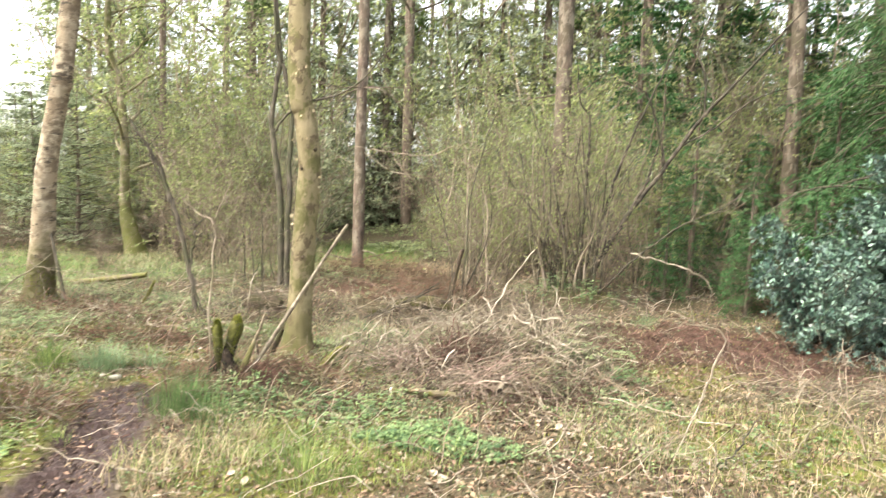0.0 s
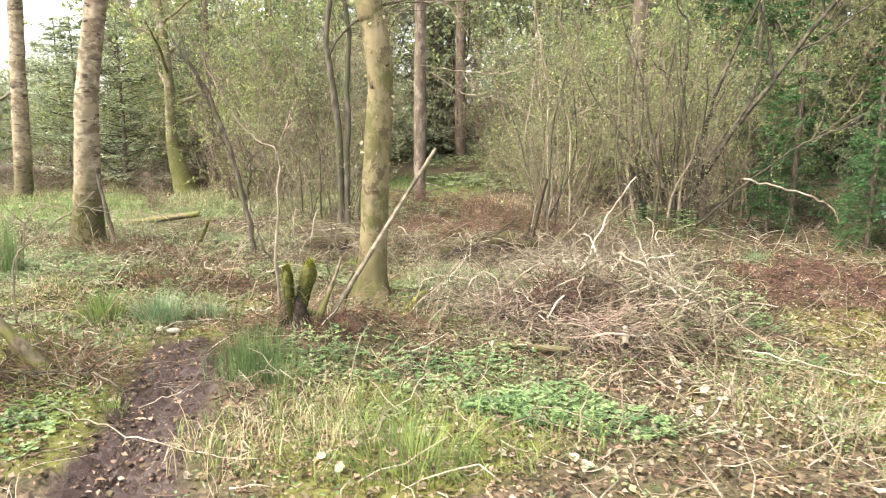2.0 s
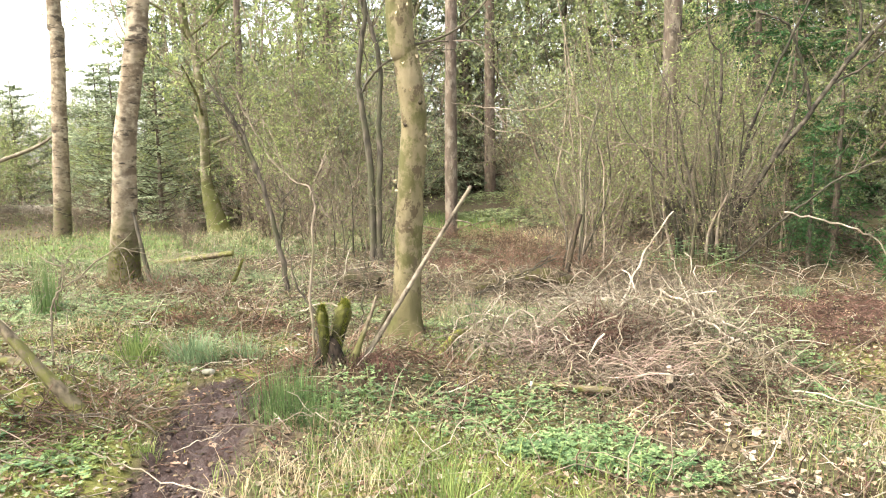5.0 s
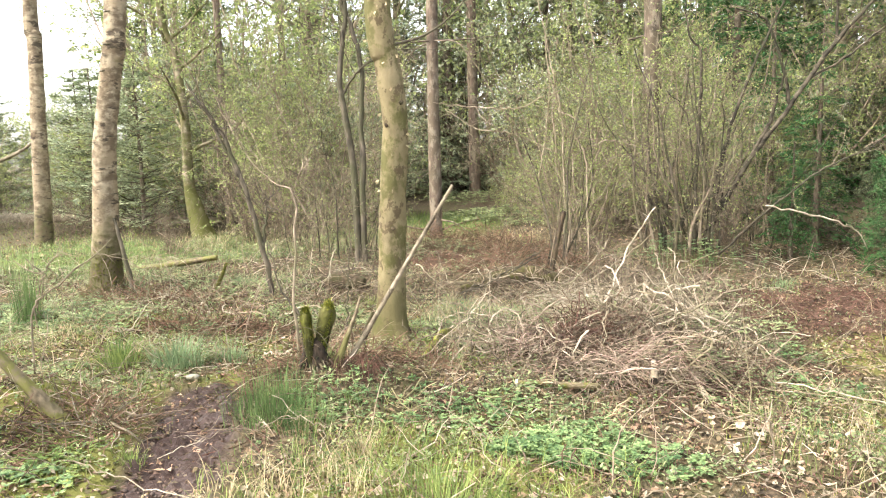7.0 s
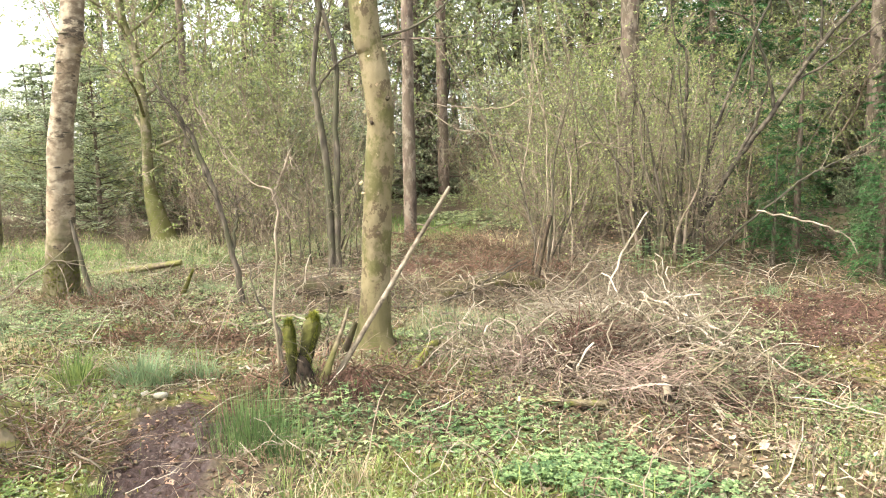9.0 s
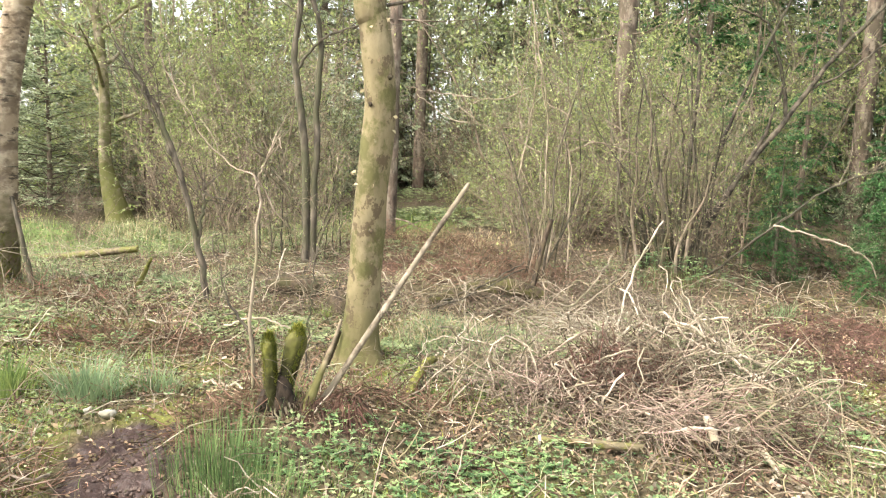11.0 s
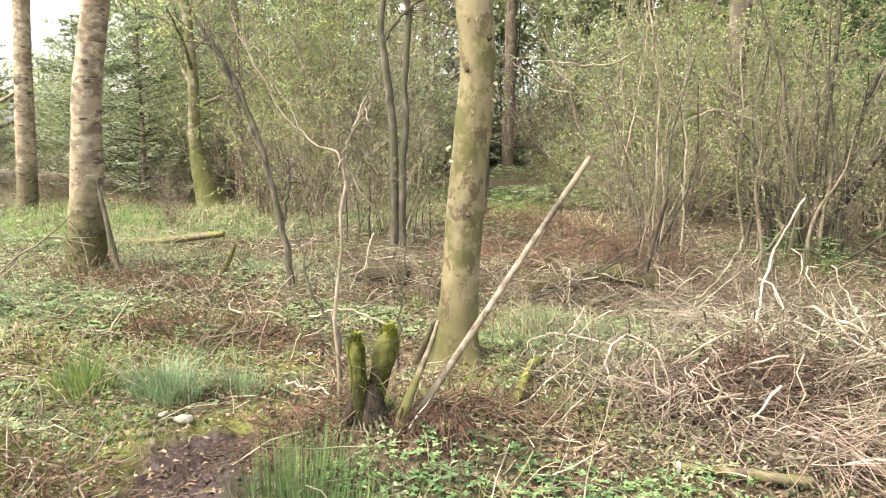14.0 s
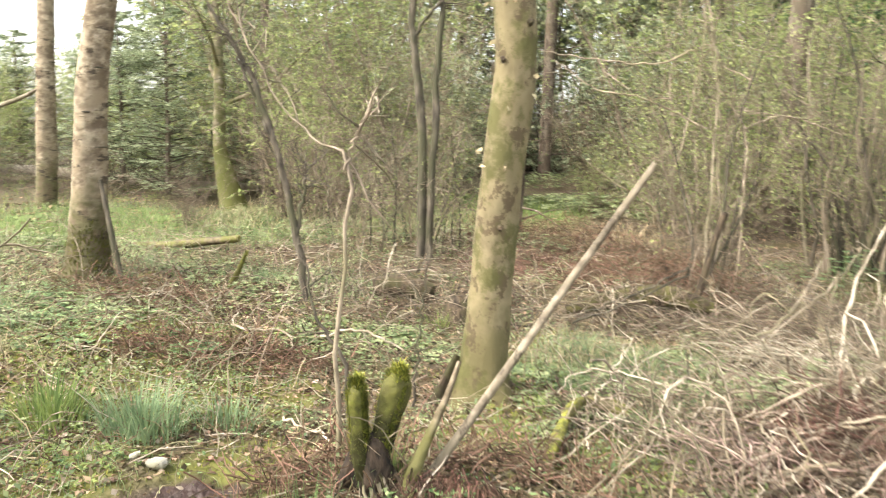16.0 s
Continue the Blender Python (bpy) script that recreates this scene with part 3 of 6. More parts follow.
thin_tree("dead_sapling", "leaning black dead sapling with bare twigs", [[(-1.64, 9.0, -0.05, 0.034), (-1.78, 9.0, 0.76, 0.028), (-1.95, 9.0, 1.37, 0.024), (-2.17, 9.0, 1.92, 0.02), (-2.46, 9.0, 2.34, 0.013)], [(-1.95, 9.0, 1.37, 0.02), (-2.15, 8.98, 1.8, 0.014), (-2.3, 8.95, 2.2, 0.006)], [(-1.74, 9.0, 0.6, 0.02), (-1.7, 9.03, 0.95, 0.014), (-1.69, 9.05, 1.15, 0.01)]], M_dark, 12, 0.5)
thin_tree("twin_stem_tree", "two slender dark stems that fork high up", [[(-0.98, 10.8, -0.02, 0.048), (-0.96, 10.8, 1.09, 0.038), (-0.94, 10.8, 2.05, 0.034), (-0.93, 10.8, 2.7, 0.032), (-1.03, 10.8, 3.19, 0.029), (-1.15, 10.8, 3.6, 0.025), (-1.2, 10.7, 5.2, 0.01)], [(-1.07, 10.8, 0.0, 0.055), (-1.08, 10.8, 1.32, 0.045), (-1.18, 10.8, 2.2, 0.04), (-1.22, 10.8, 2.49, 0.036), (-1.14, 10.8, 3.05, 0.032), (-1.11, 10.8, 3.6, 0.028), (-1.3, 10.9, 5.4, 0.01)], [(-1.2, 10.8, 2.3, 0.018), (-1.05, 10.78, 2.55, 0.016), (-0.82, 10.75, 2.75, 0.013), (-0.35, 10.7, 2.9, 0.007)]], M_dark, 14, 0.8, M_spring)
thin_tree("sapling", "thin pale bare sapling with a forked top", [[(-0.57, 6.22, -0.03, 0.011), (-0.58, 6.22, 0.7, 0.0095), (-0.54, 6.22, 1.28, 0.0075), (-0.69, 6.3, 1.38, 0.0042), (-0.866, 6.35, 1.532, 0.0036), (-1.057, 6.4, 1.834, 0.003), (-1.14, 6.4, 2.05, 0.002)], [(-0.56, 6.22, 1.28, 0.006), (-0.5, 6.2, 1.42, 0.004), (-0.44, 6.2, 1.55, 0.003)]], M_grey, 7, 0.35)
thin_tree("sapling", "thin dark twig standing in the litter", [[(-0.45, 7.2, -0.03, 0.008), (-0.42, 7.2, 0.4, 0.006), (-0.38, 7.2, 0.85, 0.004)], [(-0.72, 6.9, -0.03, 0.012), (-0.75, 6.9, 0.3, 0.01), (-0.9, 6.9, 0.55, 0.007), (-1.0, 6.95, 0.9, 0.004)]], M_dark, 3, 0.2)
thin_tree("sapling", "bare twig sapling beside the rushes", [[(-2.56, 6.2, -0.03, 0.007), (-2.514, 6.2, 0.447, 0.007), (-2.468, 6.2, 0.574, 0.0065), (-2.237, 6.2, 0.741, 0.006), (-1.864, 6.2, 1.027, 0.004)], [(-2.481, 6.2, 0.532, 0.005), (-2.42, 6.2, 0.72, 0.005), (-2.34, 6.18, 0.84, 0.003)]], M_grey, 4, 0.3)


# ---- stump, logs and sticks ----
stump = thing("tree_stump", -0.36, 5.95, "two-pronged rotten stump covered in bright moss", "stump", z=0.05)
s = Soup()
bole(s, [(-0.375, 5.97, -0.03, 0.115), (-0.375, 5.97, 0.06, 0.1), (-0.372, 5.965, 0.16, 0.088), (-0.368, 5.96, 0.25, 0.072), (-0.368, 5.96, 0.33, 0.045), (-0.368, 5.96, 0.36, 0.012)], 30, 30, 0.15, 0.8)
under(part("base", s, M_decay, label="dark rotten wood"), stump)
for i in range(40):
    s = Soup()
    b = rng.uniform(2.6, 6.8)
    far, top = rng.uniform(0.13, 0.22), rng.uniform(0.12, 0.26)
    thick = rng.uniform(0.0025, 0.009)
    sp = spline([(-0.375 + math.cos(b) * 0.095, 5.96 + math.sin(b) * 0.095, top, thick), (-0.375 + math.cos(b + 0.2) * far * 0.75, 5.96 + math.sin(b + 0.2) * far * 0.75, top * 0.6, thick), (-0.375 + math.cos(b) * far, 5.96 + math.sin(b) * far, -0.01, thick * 0.7)], 9)
    sp[1:-1, :3] += rng.normal(size=(7, 3)) * 0.005
    tubes(s, sp[None, :, :3], sp[None, :, 3], 5, lump=0.15)
    under(part("root", s, (M_rot, M_grey, M_decay, M_pole)[i % 4]), stump)
for c in ([(-0.395, 5.95, 0.2, 0.035), (-0.405, 5.935, 0.29, 0.036), (-0.413, 5.93, 0.42, 0.034), (-0.417, 5.92, 0.51, 0.037), (-0.418, 5.92, 0.55, 0.022)], [(-0.352, 5.96, 0.2, 0.036), (-0.345, 5.97, 0.28, 0.04), (-0.325, 6.0, 0.4, 0.044), (-0.3, 6.03, 0.51, 0.052), (-0.29, 6.04, 0.56, 0.03)]):
    s = Soup()
    bole(s, c, 24, 18, 0.1, 0.0)
    prong = under(part("prong", s, M_prong, label="moss-covered prong"), stump)
    m = Soup()
    sp = spline(c, 60)
    k = 2600
    zz = 0.24 + 0.33 * rng.random(k) ** 0.75
    pick = sp[np.clip(np.searchsorted(sp[:, 2], zz), 0, 59)]
    d = unit(rng.normal(size=(k, 3)) * np.array([1, 1, 0.25]) + np.array([0, 0, 0.6]) * (zz > 0.52)[:, None])
    blades(m, pick[:, :3] + d * pick[:, 3:4] * 0.9 + np.array([0, 0, 0.01]) * rng.normal(size=(k, 1)), d + np.array([0, 0, -0.3]), rng.uniform(0.012, 0.03, k), 0.006, bend=1.2, n=3)
    part("moss", m, M_moss, prong, "yellow-green moss")
s = Soup()
bole(s, [(-0.25, 5.94, 0.05, 0.036), (-0.225, 5.96, 0.18, 0.03), (-0.17, 5.99, 0.34, 0.018), (-0.11, 6.02, 0.5, 0.012), (-0.075, 6.05, 0.62, 0.008)], 20, 10, 0.08, 0.3)
under(part("side_shoot", s, M_shoot, label="slanting broken shoot, mossy below"), stump)
s = Soup()
bole(s, [(-0.24, 6.0, 0.08, 0.021), (-0.10, 6.035, 0.285, 0.0185), (0.12, 6.055, 0.64, 0.0158), (0.34, 6.08, 1.0, 0.0138), (0.56, 6.107, 1.35, 0.0112)], 30, 10, 0.05, 0.0)
pole = tagged(part("leaning_pole", s, M_pole), "long pale bare pole leaning out of the stump", "log")

# dead bracken round the stump
s = Soup()
k = 560
a, rr = rng.uniform(0, 6.28, k), np.sqrt(rng.random(k)) * 0.15
cx = np.where(rng.random(k) < 0.7, -0.04, -0.2)
top = np.stack([cx + np.cos(a) * rr * 0.8, 5.93 + np.sin(a) * rr * 0.6, rng.uniform(0.1, 0.25, k)], 1)
pos = np.stack([cx + np.cos(a) * rr * 1.2, 5.9 + np.sin(a) * rr, 0 * a], 1) + rng.normal(size=(k, 3)) * 0.03
pos[:, 2] = hgt(pos[:, 0], pos[:, 1])
mid = (pos + top) / 2 + rng.normal(size=(k, 3)) * 0.014
p = np.stack([top, (top + mid) / 2 + rng.normal(size=(k, 3)) * 0.006, mid, (mid + pos) / 2, pos], 1)
tubes(s, p, np.full((k, 5), 0.002) * rng.uniform(0.5, 1.6, (k, 1)), 3)
tagged(part("bracken_litter", s, M_humus), "heap of collapsed brown bracken stems", "bracken", kind="stuff")


def log_thing(name, label, ctrl, material, category="log", sides=10, n=22, cut=None, lump=0.06, group=""):
    s = Soup()
    bole(s, ctrl, n, sides, lump, 0.0)
    ob = part(name, s, material)
    tagged(ob, label, category, group)
    for end in cut or ():
        a, b = (ctrl[0], ctrl[1]) if end == 0 else (ctrl[-1], ctrl[-2])
        o, w = np.array(a[:3]), unit(np.array(a[:3]) - np.array(b[:3]))
        c = Soup()
        tubes(c, np.stack([o + w * 0.002, o + w * 0.014])[None], np.full((1, 2), a[3] * 1.25), 14, cap=True)
        part("cut_end", c, M_cut, ob, "pale freshly cut end")
    return ob


log_thing("mossy_log", "short rotting branch under bright yellow moss", [(0.265, 6.48, 0.03, 0.022), (0.3, 6.66, 0.075, 0.034), (0.34, 6.84, 0.1, 0.028), (0.385, 7.0, 0.125, 0.032), (0.44, 7.12, 0.12, 0.02)], M_arch, lump=0.16, n=34)
log_thing("mossy_log", "dark mossy branch end lying across the litter", [(0.44, 7.16, 0.1, 0.02), (0.56, 7.18, 0.08, 0.03), (0.7, 7.16, 0.05, 0.024)], M_log, lump=0.2)
log_thing("cut_log", "grey cut log with a pale end in the brush", [(0.967, 5.86, 0.085, 0.019), (1.1, 5.85, 0.085, 0.018), (1.3, 5.83, 0.08, 0.02), (1.47, 5.8, 0.085, 0.018)], M_log, cut=(0,), lump=0.09)
cut_stick = log_thing("cut_stick", "short pale cut stick with a dark end on the brush", [(1.795, 5.72, 0.15, 0.021), (1.815, 5.82, 0.175, 0.022), (1.835, 5.95, 0.2, 0.017)], M_pale, lump=0.08)
s = Soup()
tubes(s, np.array([[(1.7945, 5.717, 0.149), (1.792, 5.703, 0.146)]]), np.full((1, 2), 0.022), 12, cap=True)
part("cut_end", s, M_decay, cut_stick, "dark weathered cut end")
log_thing("cut_stick", "pale split stick lying against the brush", [(2.13, 5.7, 0.0, 0.016), (2.114, 5.92, 0.06, 0.017), (2.077, 6.15, 0.12, 0.013)], M_pale)
log_thing("fallen_log", "thin mossy yellow-green log lying in the grass", [(-4.3, 10.65, 0.1, 0.04), (-3.836, 10.6, 0.14, 0.042), (-3.426, 10.5, 0.21, 0.042), (-2.855, 10.4, 0.3, 0.034)], M_log, lump=0.14)
log_thing("fallen_log", "bleached fallen trunk far off in the clearing", [(-11.5, 17.0, 0.4, 0.1), (-9.5, 17.0, 0.35, 0.11), (-7.5, 17.2, 0.22, 0.1), (-5.5, 17.5, 0.2, 0.08)], M_pale)
log_thing("fallen_log", "broken bleached limb hanging across the clearing", [(-10.8, 14.4, 0.9, 0.04), (-9.4, 14.4, 1.4, 0.045), (-8.36, 14.4, 1.75, 0.035), (-7.9, 14.4, 2.0, 0.02)], M_grey)
log_thing("mossy_log", "mossy leaning log at the edge of the path", [(-2.42, 5.2, 0.86, 0.022), (-2.147, 5.2, 0.573, 0.027), (-1.955, 5.2, 0.354, 0.034), (-1.786, 5.2, 0.17, 0.044), (-1.69, 5.2, 0.04, 0.055)], M_log, lump=0.14, sides=14, n=30)
log_thing("mossy_log", "thick moss-grown log end beside the path", [(-3.1, 5.75, 0.16, 0.06), (-2.6, 5.75, 0.18, 0.06), (-2.25, 5.75, 0.12, 0.045)], M_log, lump=0.14, sides=14, n=30)
log_thing("mossy_log", "mossy fallen branch below the hazel", [(0.4, 9.2, 0.08, 0.03), (0.8, 9.28, 0.18, 0.07), (1.15, 9.25, 0.24, 0.08), (1.5, 9.2, 0.17, 0.05)], clouded(M_rot.copy(), (0.085, 0.082, 0.024), 11.0, 0.47, 0.56), lump=0.16)
log_thing("broken_stem", "broken upright stem, bark peeled", [(1.36, 9.3, 0.0, 0.04), (1.42, 9.3, 0.3, 0.03), (1.5, 9.3, 0.7, 0.028), (1.55, 9.29, 0.9, 0.026)], M_rot, "stump")
st = Soup()
bm = bmesh.new()
bmesh.ops.create_icosphere(bm, subdivisions=3, radius=1)
for v in bm.verts:
    v.co *= 1 + 0.3 * noise.noise(v.co * 1.7) + 0.08 * noise.noise(v.co * 5)
    v.co.x, v.co.y, v.co.z = v.co.x * 0.05, v.co.y * 0.036, v.co.z * 0.024
me = bpy.data.meshes.new("stone")
bm.to_mesh(me)
me.materials.append(M_stone)
me.polygons.foreach_set("use_smooth", [True] * len(me.polygons))
stone = tagged(new("stone", me), "small pale rounded stone in the litter", "stone")
stone.location = (-1.37, 6.25, float(hgt(-1.37, 6.25)) + 0.022)
pebble = tagged(copy_thing(stone, pose(0, 0, 0)), "smaller dull stone half sunk in the litter", "stone")
pebble.matrix_basis = pose(-1.5, 6.3, float(hgt(-1.5, 6.3)) + 0.012, 0, 0, 70) @ Matrix.Diagonal((0.65, 0.6, 0.7, 1))


# brush pile: sticks of a dozen shapes, laid in a heap
def stick_mesh(n, length, r, bend, forks, material):
    s = Soup()
    p = grow(np.zeros((1, 3)), np.array([[1.0, 0, 0]]), np.array([length]), n, bend, 0)
    p -= p.mean(1, keepdims=True)
    tubes(s, p, np.linspace(r, r * 0.45, n)[None], 6, cap=True, lump=0.07)
    if forks:
        pos, d, u = along(p, forks, 0.3, 0.95)
        w = unit(d + rng.normal(size=d.shape) * 0.6)
        q = grow(pos, w, length * rng.uniform(0.15, 0.4, forks), 6, bend * 1.3, 0)
        tubes(s, q, np.linspace(r * 0.6, r * 0.2, 6)[None], 4)
    return s.mesh("stick", material)


STICKS = [stick_mesh(9, rng.uniform(0.3, 1.05), rng.uniform(0.0026, 0.0072), 0.36, int(rng.integers(2, 6)), (M_pale, M_grey, M_dark, M_grey, M_pale)[i % 5]) for i in range(25)]


def brush(label, cx, cy, rx, ry, h, count, fine, tilt=0.35):
    pile = thing("brush_pile", cx, cy, label, "brush")
    for i in range(count):
        a, q = rng.uniform(0, 6.28), math.sqrt(rng.random())
        x, y = cx + math.cos(a) * q * rx, cy + math.sin(a) * q * ry
        z = float(hgt(x, y)) + 0.02 + h * (1 - q * q) * rng.uniform(0.2, 1.0)
        ob = new("stick", STICKS[rng.integers(len(STICKS))])
        ob.matrix_world = pose(x, y, z, rng.uniform(0, 360), math.degrees(rng.normal() * tilt), rng.uniform(0, 360))
        under(ob, pile)
    s = Soup()
    q = np.sqrt(rng.random(fine))
    a = rng.uniform(0, 6.28, fine)
    pos = np.stack([cx + np.cos(a) * q * rx * 1.1, cy + np.sin(a) * q * ry * 1.1, 0 * a], 1)
    pos[:, 2] = hgt(pos[:, 0], pos[:, 1]) + 0.01 + h * 0.9 * (1 - q * q) * rng.random(fine)
    w = rng.normal(size=(fine, 3)) * np.array([1, 1, 0.35])
    p = grow(pos, w, rng.uniform(0.15, 0.7, fine), 6, 0.22, -0.01)
    tubes(s, p, np.linspace(1, 0.4, 6)[None] * rng.uniform(0.0012, 0.0035, (fine, 1)), 3)
    ob = under(part("twig_tangle", s, M_twig, label="tangle of fine brown twigs"), pile)
    tagged(ob, kind="stuff")
    return pile


brush("low sprawling heap of pale dead branches and brushwood", 1.85, 6.75, 1.0, 0.85, 0.26, 140, 900, 0.32)
brush("loose bleached branches crossing on the heap", 2.05, 6.95, 0.7, 0.6, 0.36, 42, 90, 0.55)
brush("scattered brushwood under the hazel", 2.2, 8.7, 0.95, 1.2, 0.3, 75, 1500, 0.45)


def faggot(label, heads, spread, length, count, material, rise=0.1):
    """A bundle of thin brush that fans out from about one place and sags to the ground."""
    s = Soup()
    a = rng.normal(spread[0], spread[1], count)
    st = np.array(heads) + rng.normal(size=(count, 3)) * np.array([0.2, 0.13, 0.05])
    st[:, 2] = np.maximum(st[:, 2], hgt(st[:, 0], st[:, 1]) + 0.02)
    w = np.stack([np.cos(a), np.sin(a), rng.normal(rise, 0.16, count)], 1)
    p = grow(st - w * 0.12, w, length * rng.uniform(0.3, 1.2, count), 9, 0.24, -0.05)
    p[:, :, 2] = np.maximum(p[:, :, 2], hgt(p[:, :, 0], p[:, :, 1]) + 0.008)
    tubes(s, p, np.linspace(1, 0.4, 9)[None] * rng.uniform(0.0016, 0.0046, (count, 1)), 4)
    twigs(s, p, 1, 0.16, 0.002, n=4)
    return tagged(part("twig_bundle", s, material), label, "brush", kind="stuff")


faggot("fan of rosy-brown thin brush sagging towards the path", (1.72, 6.0, 0.16), (-1.05, 0.75), 0.6, 170, M_rosy)
faggot("bundle of pale thin brush on the leaf litter", (1.9, 6.1, 0.15), (-0.5, 0.8), 0.65, 70, M_grey)
faggot("upright tangle of rosy-brown thin brush", (1.12, 6.5, 0.2), (-1.75, 0.6), 0.45, 150, M_rosy, 0.25)
faggot("thin brown brush lying behind the cut log", (1.25, 6.15, 0.1), (-0.2, 1.2), 0.45, 120, M_twig)
faggot("thin bleached brush heaped below the hazel", (1.55, 7.75, 0.24), (-1.9, 0.7), 0.6, 110, M_pale)
brush("low heap of fallen twigs behind the tree", -0.7, 9.2, 1.1, 0.7, 0.24, 44, 350)
brush("dark twigs heaped over the mossy branch", 0.9, 9.1, 0.65, 0.35, 0.24, 26, 420, 0.3)
brush("low drift of bracken and twigs beside the stump", 0.75, 7.0, 0.5, 0.45, 0.13, 30, 280)
brush("brushwood lying under the holly", 5.2, 6.4, 1.1, 0.5, 0.15, 28, 300)
brush("tangle of dead wood in the far clearing", -9.0, 15.5, 2.2, 1.2, 0.7, 60, 900)

brush("low heap of dead bracken stems beside the path", -1.5, 5.25, 0.35, 0.3, 0.06, 6, 90, 0.3)
brush("tangle of thin twigs below the birches", -2.6, 8.4, 1.0, 0.6, 0.1, 20, 160)
log_thing("rotten_log", "dark rotten log end with a hollow", [(-1.15, 9.3, 0.12, 0.1), (-0.92, 9.25, 0.17, 0.11), (-0.68, 9.2, 0.12, 0.09)], M_rot, lump=0.14)
log_thing("mossy_stump", "low stump rounded over with moss", [(-0.42, 8.9, -0.05, 0.15), (-0.42, 8.9, 0.08, 0.13), (-0.43, 8.9, 0.17, 0.09), (-0.43, 8.9, 0.21, 0.04)], M_rot, "stump", lump=0.12)
log_thing("leaning_stick", "short mossy stub at the foot of the tree", [(-0.34, 7.3, -0.02, 0.035), (-0.28, 7.35, 0.12, 0.026), (-0.24, 7.38, 0.22, 0.018)], M_rot, "stick", lump=0.1)
log_thing("leaning_stick", "short dark snag leaning in the litter", [(-2.45, 9.2, 0.0, 0.034), (-2.357, 9.2, 0.16, 0.028), (-2.245, 9.2, 0.4, 0.014)], M_mosswood, "stick", lump=0.12)
# clods of wet earth on the muddy path
def clod_mesh():
    s = Soup()
    b = bmesh.new()
    bmesh.ops.create_icosphere(b, subdivisions=1, radius=1)
    v = np.array([x.co[:] for x in b.verts]) * (1 + rng.normal(size=(len(b.verts), 1)) * 0.16) * np.array([1, 0.8, 0.5])
    s.add(v, None, np.array([[x.index for x in f.verts] for f in b.faces]))
    b.free()
    return s


s = Soup()
proto = [clod_mesh() for i in range(6)]
for i in range(1500):
    j = rng.integers(len(MUD) - 1)
    o = MUD[j] + (MUD[j + 1] - MUD[j]) * rng.random() + rng.normal(size=2) * np.array([0.17, 0.1])
    c = proto[i % 6]
    a, r = rng.uniform(0, 6.28), rng.uniform(0.004, 0.02)
    v = c.v[0] @ np.array([[math.cos(a), math.sin(a), 0], [-math.sin(a), math.cos(a), 0], [0, 0, 1]]) * r
    s.add(v + np.array([o[0], o[1], float(hgt(*o))]), None, c.t[0])
tagged(part("earth_clods", s, M_clod), "crumbs and clods of dark wet earth on the path", "earth", kind="stuff")
